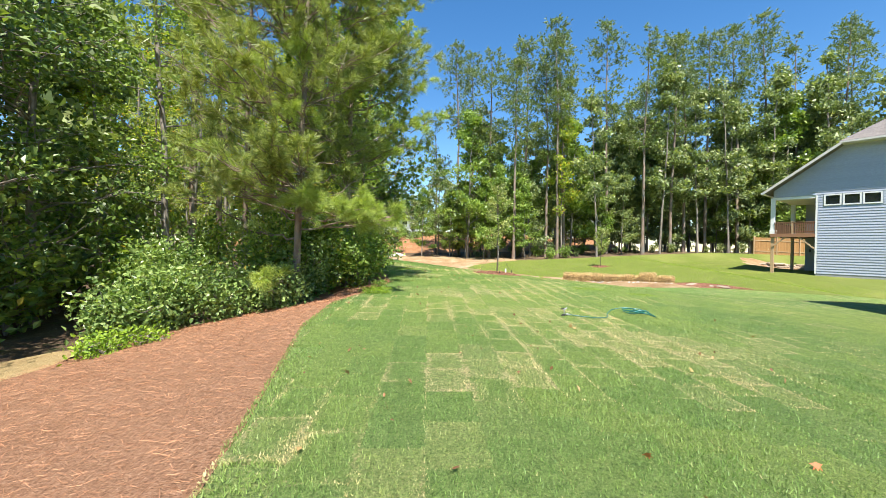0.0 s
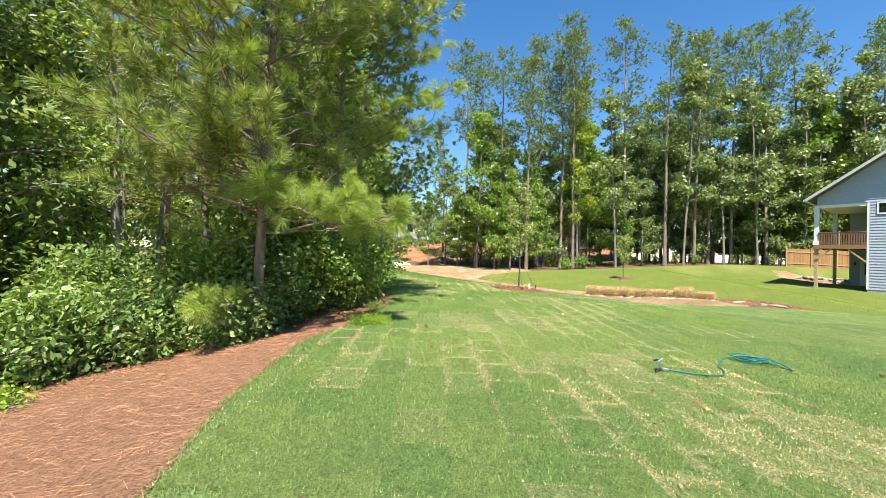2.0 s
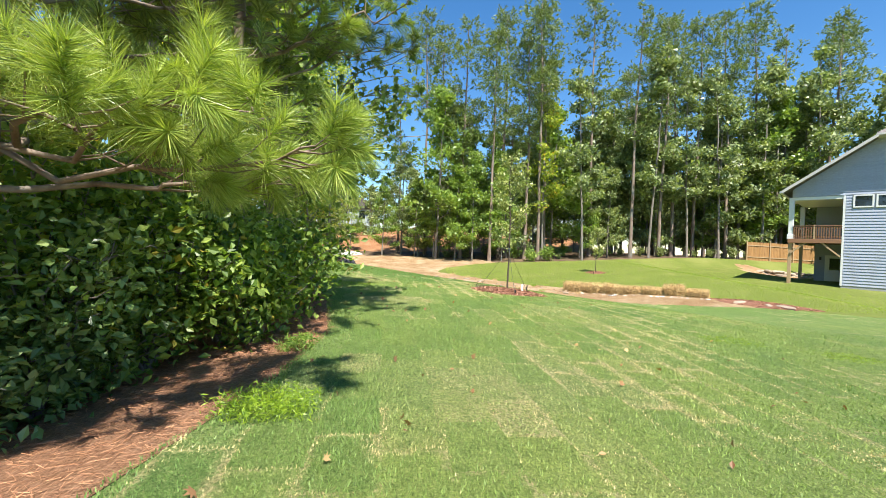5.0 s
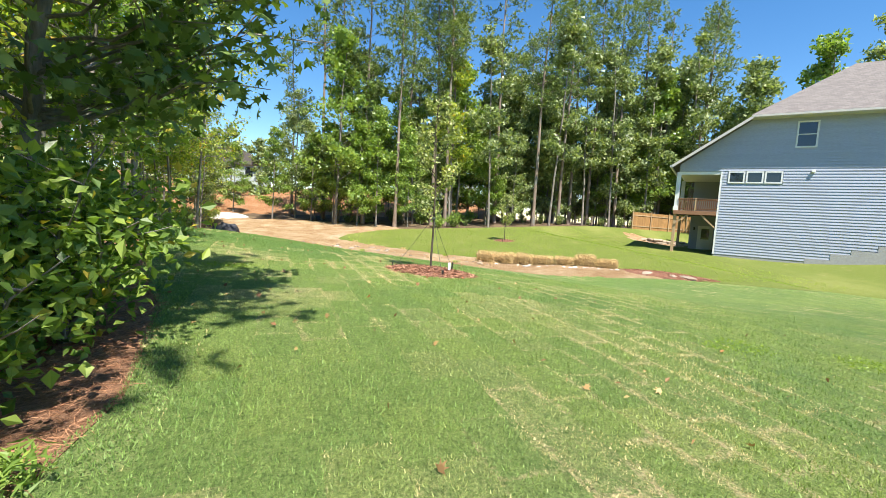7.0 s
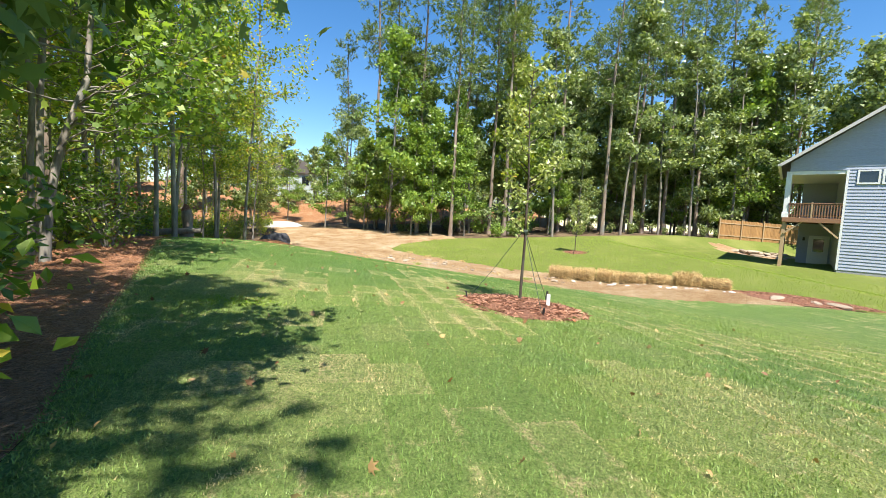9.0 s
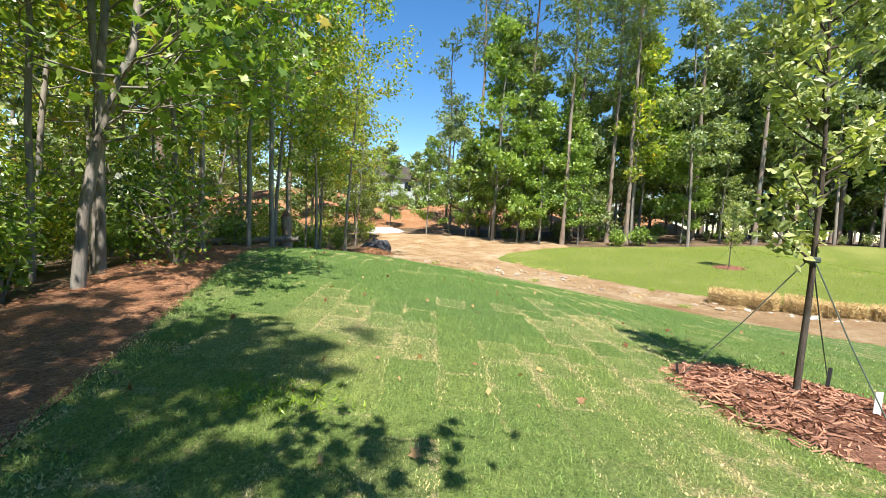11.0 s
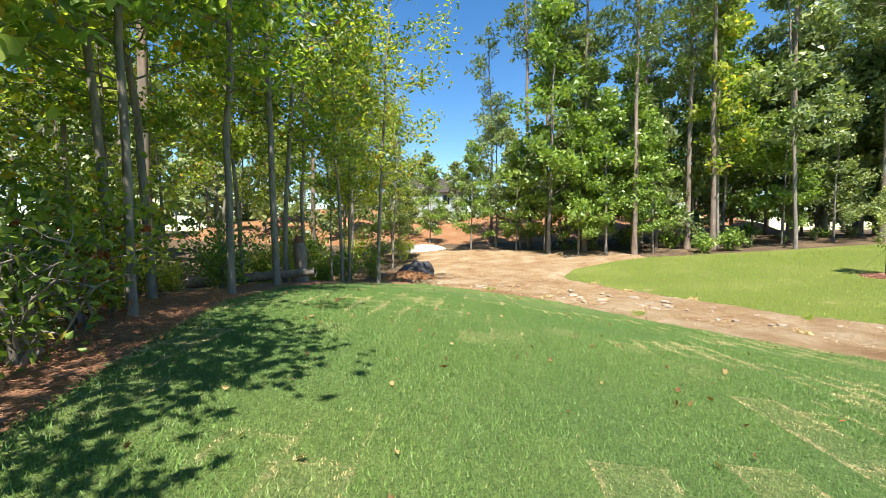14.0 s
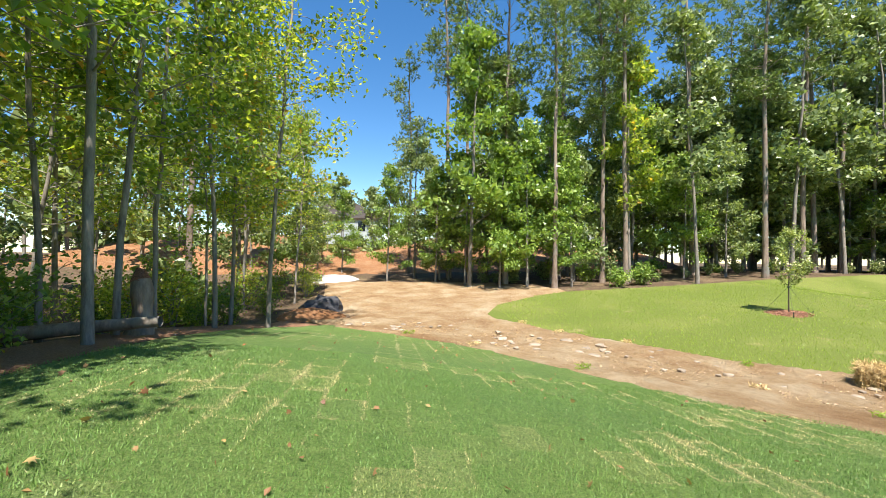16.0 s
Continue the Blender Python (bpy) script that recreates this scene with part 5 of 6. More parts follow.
def sapling(seed, h, fork, reach, leaves, leaf, label):
    """A staked young tree: thin trunk, upright twigs, small leaves and three guy straps."""
    rg = np.random.default_rng(seed)
    ob = thing("sapling", Matrix(), label, "sapling")
    line = trunk_line(rg, h, (0.04, 0.0), 0.08, 12)
    t = Tubes()
    t.add(line, np.linspace(0.028, 0.006, 12), 8)
    mesh_part("trunk", t.mesh("trunk", BARK_DARK), ob)
    b, seats = Tubes(), []
    for u in np.linspace(fork / h * 0.95, 0.96, 26):
        w = (u - fork / h) / (1 - fork / h)
        size = reach * (0.55 + 0.6 * math.sin(math.pi * min(1, max(0, w) + 0.12))) * rg.uniform(0.7, 1.15)
        ang = rg.uniform(0, 2 * np.pi)
        p = limb(rg, along(line, np.array([u]))[0], np.array([np.cos(ang), np.sin(ang), 0.55]), size, 0.35, 5)
        b.add(p, np.linspace(0.011, 0.003, 5), 4)
        seats.append(along(p, rg.uniform(0.25, 1.05, 9)))
    tagged(mesh_part("twigwood", b.mesh("twigwood", BARK_DARK), ob), kind="stuff")
    seats = np.concatenate(seats)
    c = seats[rg.integers(0, len(seats), leaves)] + rg.normal(size=(leaves, 3)) * 0.07
    v, f = leaf_cards(rg, c, leaf)
    mesh_part("crown", fast_mesh("crown", v, f, [LEAF_SAPLING]), ob)
    for a in (0.6, 2.7, 4.7):
        e = (math.cos(a) * 0.85, math.sin(a) * 0.85)
        s = Tubes()
        s.add([(0.02 * math.cos(a), 0.02 * math.sin(a), fork - 0.04), (e[0] * 0.5, e[1] * 0.5, fork * 0.5 - 0.02), (e[0], e[1], 0.03)], [0.006, 0.005, 0.005], 5)
        mesh_part("guy_strap", s.mesh("guy_strap", STRAP), ob, "dark green guy strap")
        part("stake", beam(bmesh.new(), (e[0], e[1], -0.1), (e[0] * 1.06, e[1] * 1.06, 0.14), 0.03, 0.02), DARK, ob, "short dark ground stake")
    part("collar", boxed(-0.045, 0.045, -0.045, 0.045, fork - 0.07, fork - 0.02, 0.01), STRAP, ob)
    return ob


plant(sapling(221, 3.9, 1.25, 0.52, 2200, 0.082, "staked young tree with sparse small leaves"), 2.42, 18.55, 0, 1, -0.05)
part("plant_tag", boxed(2.72, 2.78, 18.2, 18.205, at_ground(2.75, 18.2) + 0.08, at_ground(2.75, 18.2) + 0.30), WHITE)
tagged(bpy.data.objects["plant_tag"], "white plastic plant tag stuck in the mulch", "plant tag")
plant(sapling(222, 3.3, 1.1, 0.6, 2000, 0.095, "small staked sapling on the seeded lawn"), 13.83, 36.6, 80, 1, -0.03)


# garden hose and sprinkler
def hose():
    ob = thing("garden_hose", pose(0, 0, 0), "coiled green rubber garden hose on the lawn", "hose")
    t = Tubes()
    pts = []
    for i in range(130):
        a = i * 0.26
        r = 0.165 + 0.04 * math.sin(i * 0.37) + 0.02 * math.sin(i * 1.3)
        cx, cy = 4.14 + 0.04 * math.sin(i * 0.11), 8.88 + 0.03 * math.cos(i * 0.17)
        x, y = cx + math.cos(a) * r * 1.15, cy + math.sin(a) * r
        pts.append((x, y, at_ground(x, y) + 0.055 + 0.0004 * i + 0.015 * math.sin(a * 1.5 + i * 0.05)))
    t.add(pts, [0.009] * len(pts), 6)
    mesh_part("coil", t.mesh("coil", HOSE), ob)
    t = Tubes()
    way = [(4.32, 8.65, 0.06), (4.36, 8.45, 0.05), (4.2, 8.36, 0.12), (4.0, 8.4, 0.20), (3.7, 8.5, 0.20), (3.45, 8.5, 0.14), (3.3, 8.35, 0.06), (3.25, 8.15, 0.05), (3.12, 7.95, 0.05), (2.95, 7.88, 0.05), (2.7, 7.9, 0.05), (2.45, 7.95, 0.06)]
    q = np.array(way)
    u = np.linspace(0, len(q) - 1, 70)
    fine = np.stack([np.interp(u, range(len(q)), q[:, i]) for i in range(3)], 1)
    for _ in range(3):
        fine[1:-1] = (fine[:-2] + fine[1:-1] * 2 + fine[2:]) / 4
    fine[:, 2] += height(fine[:, 0], fine[:, 1])
    t.add(fine, [0.009] * 70, 6)
    mesh_part("loose_end", t.mesh("loose_end", HOSE), ob)
    part("coupling", beam(bmesh.new(), fine[-1], (2.37, 7.96, at_ground(2.4, 7.95) + 0.07), 0.03, 0.03, 0.006), METAL, ob, "metal hose coupling")
    return ob


hose()
spr = thing("lawn_sprinkler", pose(2.34, 7.97, at_ground(2.34, 7.97) + 0.03, 0, 0, 25) @ Matrix.Diagonal((0.85, 0.85, 0.75, 1)), "black and metal impact sprinkler on a spike", "sprinkler")
part("base", boxed(-0.06, 0.06, -0.03, 0.03, 0.0, 0.05, 0.012), DARK, spr)
part("riser", beam(bmesh.new(), (0, 0, 0.05), (0, 0, 0.15), 0.028, 0.028, 0.008), METAL, spr)
part("nozzle", beam(bmesh.new(), (-0.03, 0, 0.15), (0.08, 0, 0.20), 0.03, 0.03, 0.008), METAL, spr)
part("arm", beam(bmesh.new(), (-0.09, 0.01, 0.18), (0.07, 0.03, 0.17), 0.012, 0.03), DARK, spr)
part("foot", beam(bmesh.new(), (-0.12, -0.05, 0.015), (0.12, 0.05, 0.015), 0.02, 0.025), DARK, spr)


def stone(rg, sx, sy, sz):
    bm = bmesh.new()
    bmesh.ops.create_icosphere(bm, subdivisions=2, radius=1)
    d = Vector(rg.normal(size=3)) * 2
    for v in bm.verts:
        n = noise.noise(v.co * 1.1 + d) * 0.45 + noise.noise(v.co * 2.6 + d) * 0.18
        v.co *= 1 + n
        v.co = Vector((v.co.x * sx, v.co.y * sy, max(-0.7, min(0.75, v.co.z)) * sz))
    return bm


rg = np.random.default_rng(31)
for i in range(30):
    u, w = rg.uniform(0, 1), rg.uniform(-1, 1)
    x, y = 32.2 + 3.4 * u, 41.6 - 1.4 * u + w * 0.7
    s = rg.uniform(0.16, 0.36)
    ob = part("rock", stone(rg, s * 1.5, s, s * 0.6), ROCK)
    ob.matrix_world = pose(x, y, at_ground(x, y) + 0.05 + (0.22 if abs(w) < 0.4 else 0.0), rg.uniform(-12, 12), rg.uniform(-12, 12), rg.uniform(0, 360))
    tagged(ob, "flat tan field rock in a loose heap", "rock", "rocks beside the house")
disc_mound("soil_patch", 32.4, 41.3, 2.8, 0.03, SOIL, "bare brown soil around the rock heap", "soil", 214, 150, CHIP, 0.1, 0.7, -45)
for i in range(90):
    u = rg.uniform(0, 1)
    d = rg.uniform(-1.6, 1.2)
    x, y = 9.5 - 12 * u + d * 0.7, 29 + 8.6 * u + d * 0.6
    s = rg.uniform(0.03, 0.10) * (1.6 if rg.random() < 0.12 else 1)
    ob = part("stone", stone(rg, s * 1.4, s, s * 0.6), ROCK)
    ob.matrix_world = pose(x, y, at_ground(x, y) + 0.05, 0, 0, rg.uniform(0, 360))
    tagged(ob, "small pale stone lying on bare soil", "stone", "stones in the swale")
n = 2200
u, d = rg.uniform(0, 1, n), rg.uniform(-2.4, 1.6, n)
cx, cy = 10 - 12.5 * u + d * 0.7, 28.6 + 9 * u + d * 0.6
ok = inside(cx, cy, SOIL_POLY) > 0
cx, cy = cx[ok], cy[ok]
v, f = strands(rg, np.stack([cx, cy, height(cx, cy) + 0.03], 1), rg.normal(size=(len(cx), 3)) * np.array([0.8, 0.8, 0.35]), 0.11, 0.0025)
tagged(new("dry_grass_wisps", fast_mesh("dry_grass_wisps", v, f, [HAY])), "dry straw wisps along the bare swale", "dry grass", kind="stuff")
n = 3200
u, d = rg.uniform(0, 1, n), rg.uniform(-2.6, 1.8, n)
cx, cy = 10 - 14 * u + d * 0.7 * (1 + u), 28.6 + 12 * u + d * 0.6
ok = inside(cx, cy, SOIL_POLY) > 0
cx, cy = cx[ok], cy[ok]
n = len(cx)
r8 = (0.010 + 0.032 * rg.uniform(0, 1, n) ** 3)[:, None, None] * rg.uniform(0.6, 1.3, (n, 6, 1))
octa = np.array([(1, 0, 0), (0, 1, 0), (-1, 0, 0), (0, -1, 0), (0, 0, 0.7), (0, 0, -0.7)], float)
v = (octa[None] * r8 + np.stack([cx, cy, height(cx, cy) + 0.045], 1)[:, None]).reshape(-1, 3)
f8 = np.array([(0, 1, 4), (1, 2, 4), (2, 3, 4), (3, 0, 4), (1, 0, 5), (2, 1, 5), (3, 2, 5), (0, 3, 5)])
f = (f8[None] + (np.arange(n) * 6)[:, None, None]).reshape(-1, 3)
CLOD = strand_material("soil_clod", (0.24, 0.15, 0.08), (0.37, 0.26, 0.16))
tagged(new("soil_clods", fast_mesh("soil_clods", v, f, [CLOD])), "loose clods and pebbles on bare soil", "clods", kind="stuff")
PALE_ROCK = varied("pale_rock", (0.52, 0.49, 0.44), 0.18, 0.9, 9, bump=0.6)
for i in range(34):
    u = rg.uniform(0, 1)
    x, y = 9.2 + 4.6 * u + rg.normal() * 0.12, 28.75 - 3.75 * u + rg.normal() * 0.16
    s = rg.uniform(0.04, 0.085)
    ob = part("stone", stone(rg, s * 1.4, s, s * 0.6), PALE_ROCK)
    ob.matrix_world = pose(x, y, at_ground(x, y) + 0.05, 0, 0, rg.uniform(0, 360))
    tagged(ob, "pale broken stone lying before the straw bales", "stone", "pale stones by the bales")
for i, (x, y, s) in enumerate(((14.1, 23.6, 0.2), (14.7, 22.8, 0.15), (15.1, 22.4, 0.2))):
    ob = part("rock", stone(rg, s * 1.6, s, s * 0.55), ROCK)
    ob.matrix_world = pose(x, y, at_ground(x, y) + 0.06, 4, -5, i * 67)
    tagged(ob, "flat brown rock at the mulch's edge", "rock", "rocks at the swale's end")
# drain cloth in the swale
bm = bmesh.new()
bmesh.ops.create_grid(bm, x_segments=12, y_segments=8, size=0.5)
for v in bm.verts:
    v.co = Vector((v.co.x * 0.5, v.co.y * 0.35, 0.01 + 0.05 * noise.noise(v.co * 5) + 0.05 * (0.25 - v.co.x ** 2)))
ob = part("drain_cloth", bm, FABRIC, None, smooth_faces=True)
ob.matrix_world = pose(7.05, 30.04, at_ground(7.05, 30.04) + 0.02, 0, 0, -30)
tagged(ob, "crumpled dark drainage cloth in the swale", "cloth")
# heap of dark silt cloth and a pale gravel heap by the bare ground
bm = bmesh.new()
bmesh.ops.create_icosphere(bm, subdivisions=3, radius=1)
for v in bm.verts:
    v.co *= 1 + 0.35 * noise.noise(v.co * 1.7) + 0.15 * noise.noise(v.co * 4)
    v.co = Vector((v.co.x * 0.95, v.co.y * 0.6, max(-0.1, v.co.z) * 0.75))
ob = part("silt_cloth_heap", bm, FABRIC, None)
ob.matrix_world = pose(-4.9, 40.2, at_ground(-4.9, 40.2), 0, 0, 15)
tagged(ob, "heap of crumpled black silt cloth", "cloth heap")
disc_mound("gravel_heap", -6.6, 53, 1.7, 0.35, GRAVEL, "pale crushed gravel heap at the building site", "gravel", 215, 60, CHIP, 0.1)
disc_mound("soil_mound", -5.2, 38.8, 1.3, 0.35, CLAY, "low reddish soil mound beside the bare ground", "soil", 216, 100, CHIP, 0.1)

# clay bank of the building site beyond the woods
xs, ys = np.linspace(-34, 26, 50), np.linspace(55, 80, 26)
gx, gy = np.meshgrid(xs, ys, indexing="ij")
gz = height(gx, gy) + 0.05 + 3.4 * smooth(57, 74, gy) * (0.75 + 0.25 * np.sin(gx * 0.23)) + 0.12 * np.sin(gx * 1.7 + gy) + np.where(gy < 56.5, -0.2, 0)
gi, gj = [q.ravel() for q in np.meshgrid(np.arange(49), np.arange(25), indexing="ij")]
bank = new("clay_bank", fast_mesh("clay_bank", np.stack([gx.ravel(), gy.ravel(), gz.ravel()], 1), np.stack([gi * 26 + gj, (gi + 1) * 26 + gj, (gi + 1) * 26 + gj + 1, gi * 26 + gj + 1], 1), [CLAY], True))
tagged(bank, "graded orange clay bank of a building site", "earth bank", kind="structure")

# far pale houses seen through gaps in the trees
for i, (x, y, w, t) in enumerate(((-16, 84, 11, 8), (18, 80, 12, -6), (4, 90, 10, 0))):
    far_house = thing("distant_house", pose(x, y, 2.2, 0, 0, t), "pale two-storey house beyond the trees", "house", "houses beyond the woods")
    fw = part("wall", boxed(0, w, 0, 8, -3.5, 5.6), PORCH, far_house)
    part("roof", poly_wall([(-0.4, 5.5), (w + 0.4, 5.5), (w + 0.4, 5.7), (w / 2, 8.6), (-0.4, 5.7)], -0.4, 8.4), ROOF, far_house)
    for q in range(3):
        for zz in (0.8, 3.6):
            part("window", boxed(1.2 + q * 3.2, 2.3 + q * 3.2, -0.03, 0.02, zz, zz + 1.5), GLASS, fw)

# board fence beside the house
fence = thing("board_fence", pose(33.6, 45.2, 0, 0, 0, -6), "orange-brown cedar privacy fence behind the house", "fence")
rx = math.cos(radians(-6))
ry = math.sin(radians(-6))
picket = None
me = None
for i in range(96):
    s = i * 0.145
    zb = at_ground(33.6 + s * rx, 45.2 + s * ry)
    if me is None:
        bm = boxed(-0.068, 0.068, -0.01, 0.01, 0.0, 1.82, 0.004)
        me = bpy.data.meshes.new("picket")
        bm.to_mesh(me)
        bm.free()
        me.materials.append(FENCE)
    ob = new("picket", me)
    ob.parent = fence
    ob.location = (s, 0, zb)
for i in range(7):
    s = i * 2.3
    zb = at_ground(33.6 + s * rx, 45.2 + s * ry)
    part("post", boxed(s - 0.05, s + 0.05, -0.12, -0.02, zb - 0.2, zb + 1.95, 0.01), PALE_WOOD, fence)
    if i < 6:
        for zz in (0.35, 1.5):
            zc = at_ground(33.6 + (s + 2.3) * rx, 45.2 + (s + 2.3) * ry)
            part("rail", beam(bmesh.new(), (s, -0.03, zb + zz), (s + 2.3, -0.03, zc + zz), 0.04, 0.09), PALE_WOOD, fence)


# ---- weeds, fallen leaves, straw and grass ----
def weed_patch(x, y, r, n, size, mat, label, seed, tall=0.1):
    rg = np.random.default_rng(seed)
    a, q = rg.uniform(0, 2 * np.pi, n), np.sqrt(rg.uniform(0, 1, n)) * r * rg.uniform(0.6, 1.1, n)
    px, py = x + np.cos(a) * q, y + np.sin(a) * q * 0.6
    p = np.stack([px, py, height(px, py) + 0.03 + rg.uniform(0, tall, n)], 1)
    v, f = leaf_cards(rg, p, size, 0.0, 0.16)
    ob = new("weed_patch", fast_mesh("weed_patch", v, f, [mat]))
    return tagged(ob, label, "weeds", "weeds in the lawn", "stuff")


weed_patch(-1.55, 9.9, 0.40, 1700, 0.05, LEAF_LIME, "clump of long bright green grass at the straw's edge", 301, 0.16)
weed_patch(-1.75, 11.6, 0.25, 260, 0.10, LEAF_BRIGHT, "small clump of long grass at the straw's edge", 302, 0.16)
weed_patch(4.6, 12.9, 0.6, 420, 0.05, LEAF_LIME, "patch of lime-green weeds in the sod", 303, 0.03)
weed_patch(5.9, 12.3, 0.5, 320, 0.05, LEAF_LIME, "patch of lime-green weeds in the sod", 304, 0.03)
weed_patch(-1.6, 17.6, 0.5, 320, 0.06, LEAF_LIME, "low bright weeds among dry sod", 305, 0.04)

for i, (x, y) in enumerate(((7.4, 31.3), (5.6, 33.8), (4.0, 35.4), (2.6, 30.2), (0.6, 32.6), (5.9, 29.3), (-1.2, 34.6), (3.2, 37.2), (9.0, 28.6), (6.6, 27.6))):
    weed_patch(x, y, 0.22, 110, 0.10, HAY if i % 3 else LEAF_LIME, "thin grass tuft in the bare soil", 311 + i, 0.14)

rg = np.random.default_rng(41)
n = 620
px = rg.normal(size=n) * 3.2 - 1.0
py = rg.uniform(1, 34, n)
keep = inside(px, py, LAWN_POLY) > 0.1
px, py = px[keep], py[keep]
p = np.stack([px, py, height(px, py) + 0.062], 1)
v, f = star_cards(rg, p[::2], 0.062)
FALLEN = leaf_material("fallen_leaf", (0.16, 0.07, 0.035), (0.28, 0.15, 0.07), (0.40, 0.29, 0.13), share=0.15, rough=0.6, odd=(0.50, 0.16, 0.06))
tagged(new("fallen_leaves", fast_mesh("fallen_leaves", v, f, [FALLEN])), "brown and orange fallen leaves on the grass", "leaves", kind="stuff")
v, f = leaf_cards(rg, p[1::2], 0.05, 0.9)
tagged(new("fallen_leaf_bits", fast_mesh("fallen_leaf_bits", v, f, [FALLEN])), "small dry leaf bits on the grass", "leaves", kind="stuff")

# loose pine straw over the bed
n = 62000
py = rg.uniform(-1, 26, n) ** 1.0
lo, hi = np.interp(py, OUT_Y, OUT_X), np.interp(py, BED_Y, BED_X)
px = lo + (hi - lo) * rg.uniform(0, 1, n) + rg.normal(size=n) * 0.05
p = np.stack([px, py, height(px, py) + 0.035 + rg.uniform(0, 0.02, n)], 1)
v, f = strands(rg, p, rg.normal(size=(n, 3)) * np.array([1, 1, 0.12]), 0.10, 0.0012)
tagged(new("loose_pine_straw", fast_mesh("loose_pine_straw", v, f, [STRAND])), "loose rust-brown pine needles over the bed", "pine straw", kind="stuff")


# sod pieces: strips 0.41 m wide, laid end to end with shifted joints
SW_, SL_ = 0.41, 0.61
TURN_SOD = radians(2.0)


def sod_local(x, y):
    """Strip, piece and place within the piece."""
    u = x * math.cos(TURN_SOD) + y * math.sin(TURN_SOD)
    w = -x * math.sin(TURN_SOD) + y * math.cos(TURN_SOD)
    col = np.floor(u / SW_)
    shift = (col * 0.377) % 1.0 * SL_
    row = np.floor((w + shift) / SL_)
    return col, row, u - (col + 0.5) * SW_, w + shift - (row + 0.5) * SL_


def sod_wear(col, row):
    """How parched a piece is and how frayed its rim, from its place in the laying."""
    u, w = (col + 0.5) * SW_, (row + 0.5) * SL_ - (col * 0.377) % 1.0 * SL_
    x, y = u * math.cos(TURN_SOD) - w * math.sin(TURN_SOD), u * math.sin(TURN_SOD) + w * math.cos(TURN_SOD)
    own = np.modf(np.abs(np.sin(col * 39.35 + row * 11.13) * 24634.63))[0]
    worn = np.zeros(np.shape(x))
    for wx, wy, wr in ((0.1, 10.4, 1.3), (3.2, 6.0, 1.5), (1.6, 8.0, 1.1), (-1.6, 18.9, 1.5), (0.6, 4.6, 0.9), (-0.6, 15.2, 1.0), (2.6, 14.6, 1.2), (1.3, 20.4, 1.0)):
        worn = np.maximum(worn, np.exp(-((x - wx) ** 2 + (y - wy) ** 2) / wr ** 2))
    parched = np.clip(0.3 * smooth(0.82, 0.97, own) + 0.62 * smooth(0.3, 0.95, worn + 0.5 * (own - 0.5)), 0, 1)
    frayed = smooth(0.44, 0.72, soft_noise(x, y, 1.4, 1) * 0.8 + 0.25 * own)
    return parched, frayed


rg = np.random.default_rng(51)
n = 760000
side = rg.normal(size=n) * 2.6
py = 0.6 + 28 * rg.uniform(0, 1, n)
px = -0.6 + side + np.where(side > 0, side * 0.35, 0)
keep = (inside(px, py, LAWN_POLY) > -0.03) & (np.hypot(px - 2.42, py - 18.45) > 0.95)
px, py = px[keep], py[keep]
n = len(px)
col, row, lu, lv = sod_local(px + 0.06 * (soft_noise(px, py, 0.17, 8) - 0.5), py + 0.06 * (soft_noise(px, py, 0.17, 9) - 0.5))
edge = np.minimum((SW_ / 2 - np.abs(lu)) * 0.75, SL_ / 2 - np.abs(lv))
parched, frayed = sod_wear(col, row)
gap = frayed * smooth(0.3, 0.6, soft_noise(px, py, 0.45, 7)) * 0.10 + 0.001
tone = np.modf(np.abs(np.sin(col * 12.9898 + row * 78.233) * 43758.5453))[0]
tone = (0.42 * tone + 0.58 * soft_noise(px, py, 2.2, 6)) * (1 - 0.75 * smooth(18, 23, py))
dry = np.clip(1.2 - edge / gap, 0, 1) * 0.95 + parched * (0.35 + 0.6 * smooth(0.3, 0.7, soft_noise(px, py, 0.2, 3)))
dry = np.clip(dry + (rg.uniform(0, 1, n) < 0.012) * 0.5, 0, 1)
tall = rg.uniform(0.018, 0.042, n) * (0.75 + 0.5 * soft_noise(px, py, 0.9, 4)) * (1 - 0.4 * dry)
wide = 0.0024 + 0.0018 * rg.uniform(0, 1, n) + 0.0006 * np.abs(px + 0.6)
wide = wide * (1 + 0.5 * dry)
base = np.stack([px, py, height(px, py) + 0.026], 1)
a = rg.uniform(0, 2 * np.pi, n)
s = np.stack([np.cos(a), np.sin(a), np.zeros(n)], 1) * wide[:, None]
lean = rg.normal(size=(n, 3)) * 0.55
lean[:, 2] = 1
tip = base + unit(lean) * tall[:, None]
v = np.stack([base - s, base + s, tip], 1).reshape(-1, 3)
me = fast_mesh("grass_blades", v, np.arange(n * 3).reshape(n, 3), [BLADE])
me.attributes.new("tone", 'FLOAT', 'POINT').data.foreach_set("value", np.repeat(tone, 3).astype(np.float32))
me.attributes.new("dry", 'FLOAT', 'POINT').data.foreach_set("value", np.repeat(dry, 3).astype(np.float32))
tagged(new("grass_blades", me), "short green grass blades of the sod", "grass", kind="stuff")

# long grass on the seeded side, near the swale
n = 60000
px, py = rg.uniform(3, 26, n), rg.uniform(22, 45, n)
keep = (inside(px, py, SEED_POLY) > 0.0)
px, py = px[keep], py[keep]
n = len(px)
base = np.stack([px, py, height(px, py) + 0.02], 1)
a = rg.uniform(0, 2 * np.pi, n)
s = np.stack([np.cos(a), np.sin(a), np.zeros(n)], 1) * 0.009
lean = rg.normal(size=(n, 3)) * 0.5
lean[:, 2] = 1
tip = base + unit(lean) * rg.uniform(0.05, 0.11, (n, 1))
GREEN_BLADE = leaf_material("seed_blade", (0.17, 0.26, 0.035), (0.25, 0.345, 0.05), (0.34, 0.42, 0.075), share=0.3)
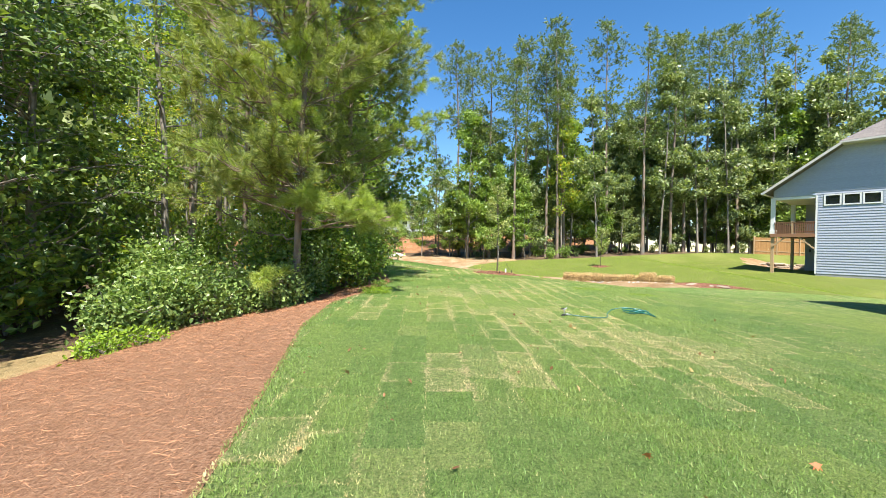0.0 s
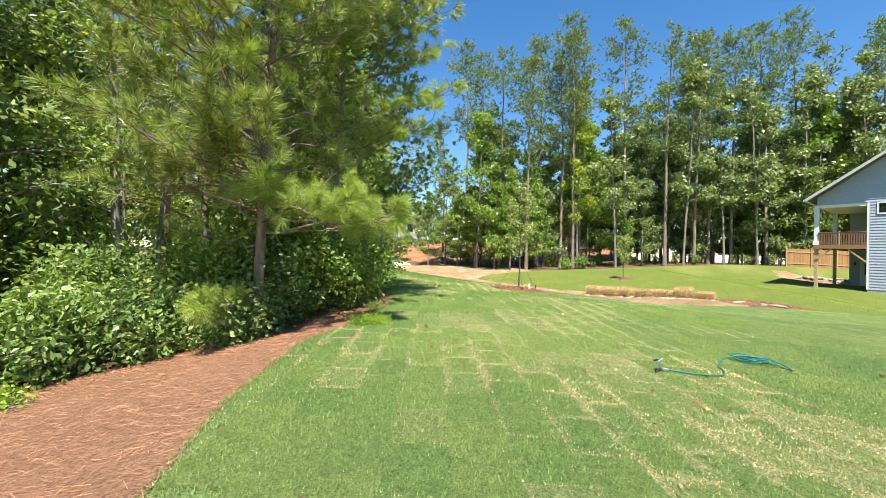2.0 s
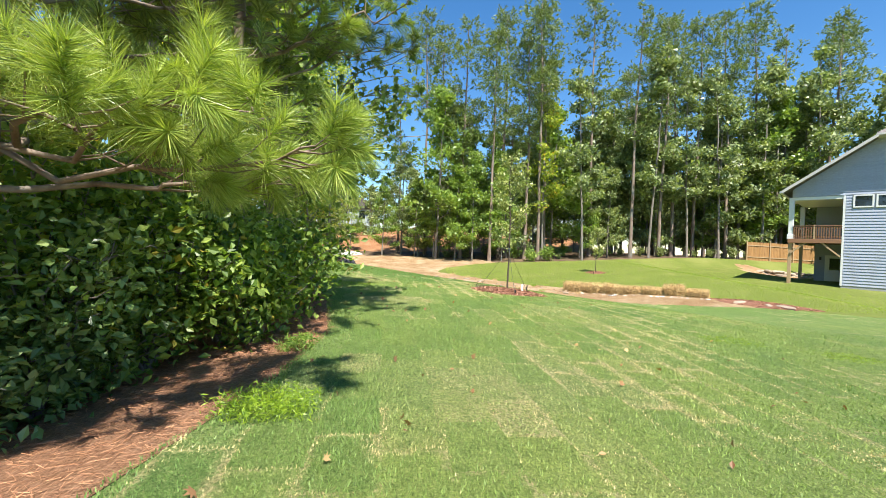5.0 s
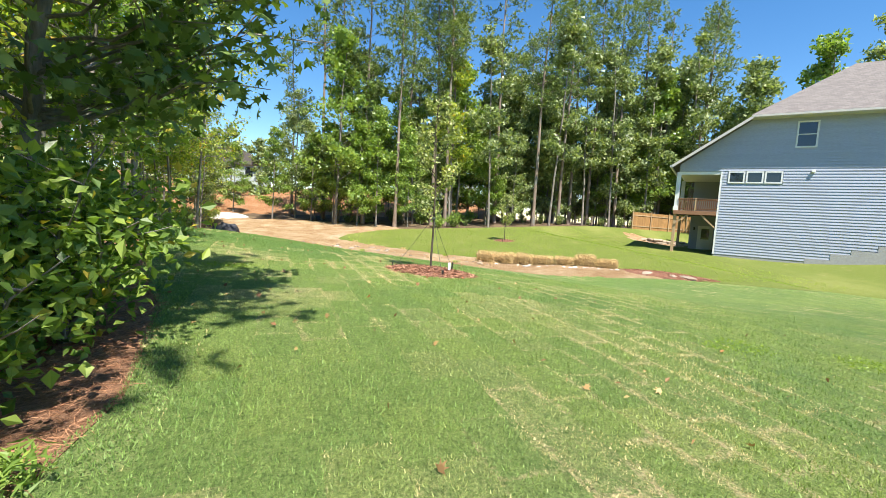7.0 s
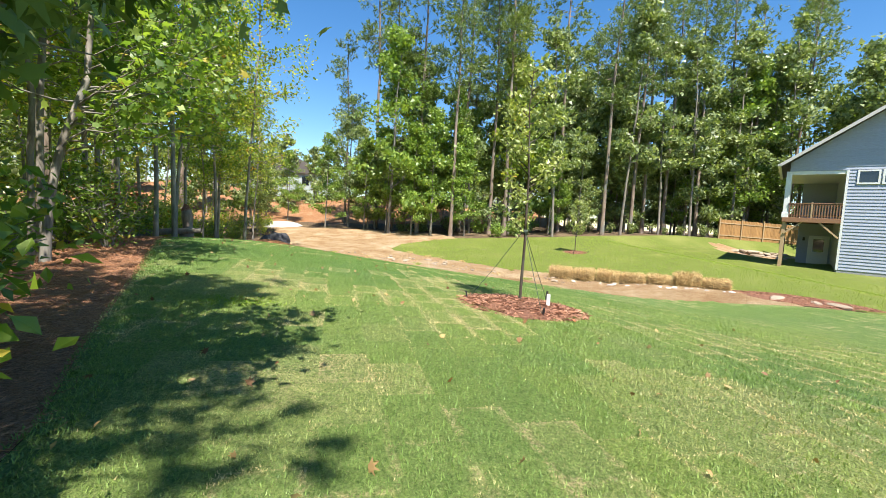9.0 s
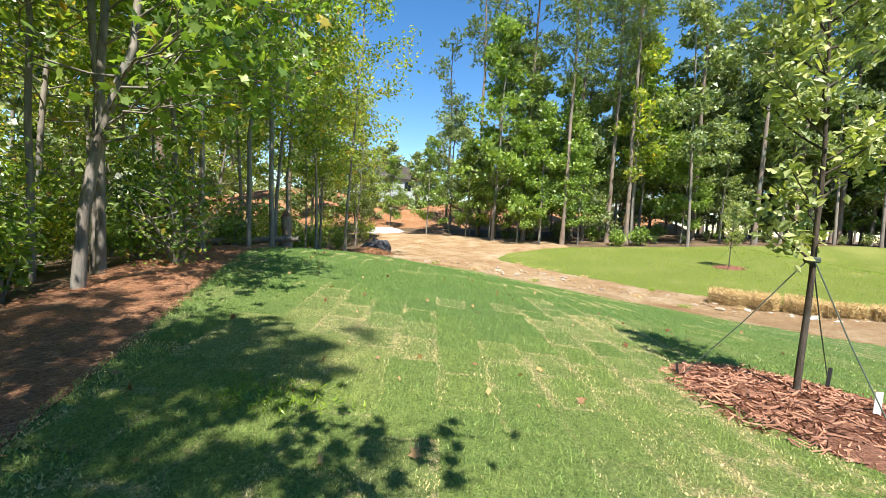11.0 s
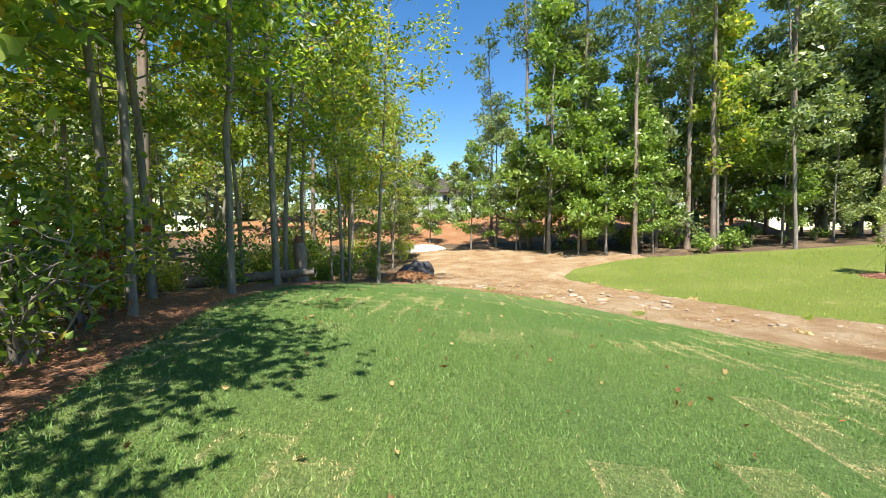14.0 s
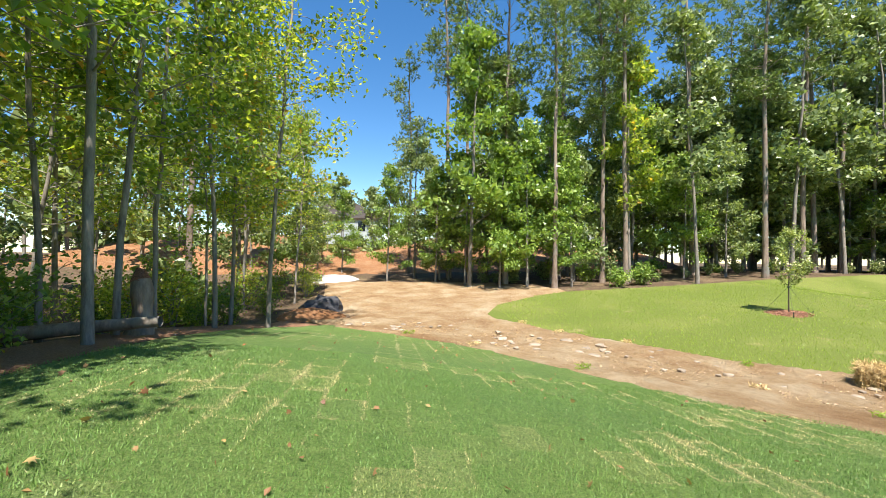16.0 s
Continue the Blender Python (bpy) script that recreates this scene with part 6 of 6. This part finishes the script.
tagged(new("seeded_grass_blades", fast_mesh("seeded_grass_blades", np.stack([base - s, base + s, tip], 1).reshape(-1, 3), np.arange(n * 3).reshape(n, 3), [GREEN_BLADE])), "fine lime-green grass blades", "grass", kind="stuff")

# the sod pieces themselves: those along the walk singly, the rest joined
IN = 0.018
ring = np.array([(-1, -1), (1, -1), (1, 1), (-1, 1)], float)


def sod_corners():
    outer = ring * np.array([SW_ / 2 + 0.004, SL_ / 2 + 0.004])
    inner = ring * np.array([SW_ / 2 - IN, SL_ / 2 - IN])
    return np.concatenate([outer, outer, inner])


SOD_XY = sod_corners()
SOD_Z = np.array([-0.03] * 4 + [-0.004] * 4 + [0.0] * 4)
SOD_F = [(8, 9, 10, 11)] + [(4 + i, 4 + (i + 1) % 4, 8 + (i + 1) % 4, 8 + i) for i in range(4)] + [(i, (i + 1) % 4, 4 + (i + 1) % 4, 4 + i) for i in range(4)]


def sod_uv(me, count):
    layer = me.uv_layers.new(name="UVMap")
    idx = np.empty(len(me.loops), np.int32)
    me.loops.foreach_get("vertex_index", idx)
    layer.data.foreach_set("uv", SOD_XY[idx % 12].astype(np.float32).ravel())


me = fast_mesh("sod_piece", np.column_stack([SOD_XY, SOD_Z]), SOD_F, [SOD])
sod_uv(me, 1)
us, ws = np.arange(-20, 60), np.arange(-16, 70)
cu, cw = [q.ravel().astype(float) for q in np.meshgrid(us, ws, indexing="ij")]
lu, lw = (cu + 0.5) * SW_, (cw + 0.5) * SL_ - (cu * 0.377) % 1.0 * SL_
wx = lu * math.cos(TURN_SOD) - lw * math.sin(TURN_SOD)
wy = lu * math.sin(TURN_SOD) + lw * math.cos(TURN_SOD)
ok = (inside(wx, wy, LAWN_POLY) > 0.22) & (wx < 24)
wx, wy = wx[ok], wy[ok]
shade = np.modf(np.abs(np.sin(cu[ok] * 12.9898 + cw[ok] * 78.233) * 43758.5453))[0] * 0.42 + 0.58 * soft_noise(wx, wy, 2.2, 6)
shade = shade * (1 - 0.75 * smooth(18, 23, wy))
parched, frayed = sod_wear(cu[ok], cw[ok])
near = (wx > -2.6) & (wx < 2.6) & (wy > 1.0) & (wy < 16)
order = np.flatnonzero(near)[:300]
single = np.zeros(len(wx), bool)
single[order] = True
e = 0.15
jit = rg.normal(size=len(wx)) * 0.0014
tx, ty = (height(wx + e, wy) - height(wx - e, wy)) / (2 * e), (height(wx, wy + e) - height(wx, wy - e)) / (2 * e)
zz = height(wx, wy) + 0.032 + jit
for i in order:
    ob = new("sod_piece", me)
    ob.parent = lawn
    ob.color = (shade[i], parched[i], frayed[i], 1)
    tilt = Vector((0, 0, 1)).rotation_difference(Vector((-tx[i], -ty[i], 1)).normalized()).to_matrix().to_4x4()
    ob.matrix_world = Matrix.Translation((wx[i], wy[i], zz[i])) @ tilt @ Matrix.Rotation(TURN_SOD, 4, 'Z')
rest = np.flatnonzero(~single)
cx = SOD_XY[None, :, 0] * math.cos(TURN_SOD) - SOD_XY[None, :, 1] * math.sin(TURN_SOD) + wx[rest][:, None]
cy = SOD_XY[None, :, 0] * math.sin(TURN_SOD) + SOD_XY[None, :, 1] * math.cos(TURN_SOD) + wy[rest][:, None]
cz = height(cx, cy) + 0.032 + jit[rest][:, None] + SOD_Z[None]
f = (np.array(SOD_F)[None] + (np.arange(len(rest)) * 12)[:, None, None]).reshape(-1, 4)
me2 = fast_mesh("sod_rest", np.stack([cx, cy, cz], 2).reshape(-1, 3), f, [SOD_JOINED])
sod_uv(me2, len(rest))
for key, values in (("tone", shade), ("parched", parched), ("frayed", frayed)):
    me2.attributes.new(key, 'FLOAT', 'POINT').data.foreach_set("value", np.repeat(values[rest], 12).astype(np.float32))
ob = new("sod_rest", me2)
ob.parent = lawn
tagged(ob, "remaining sod pieces of the lawn", kind="stuff")
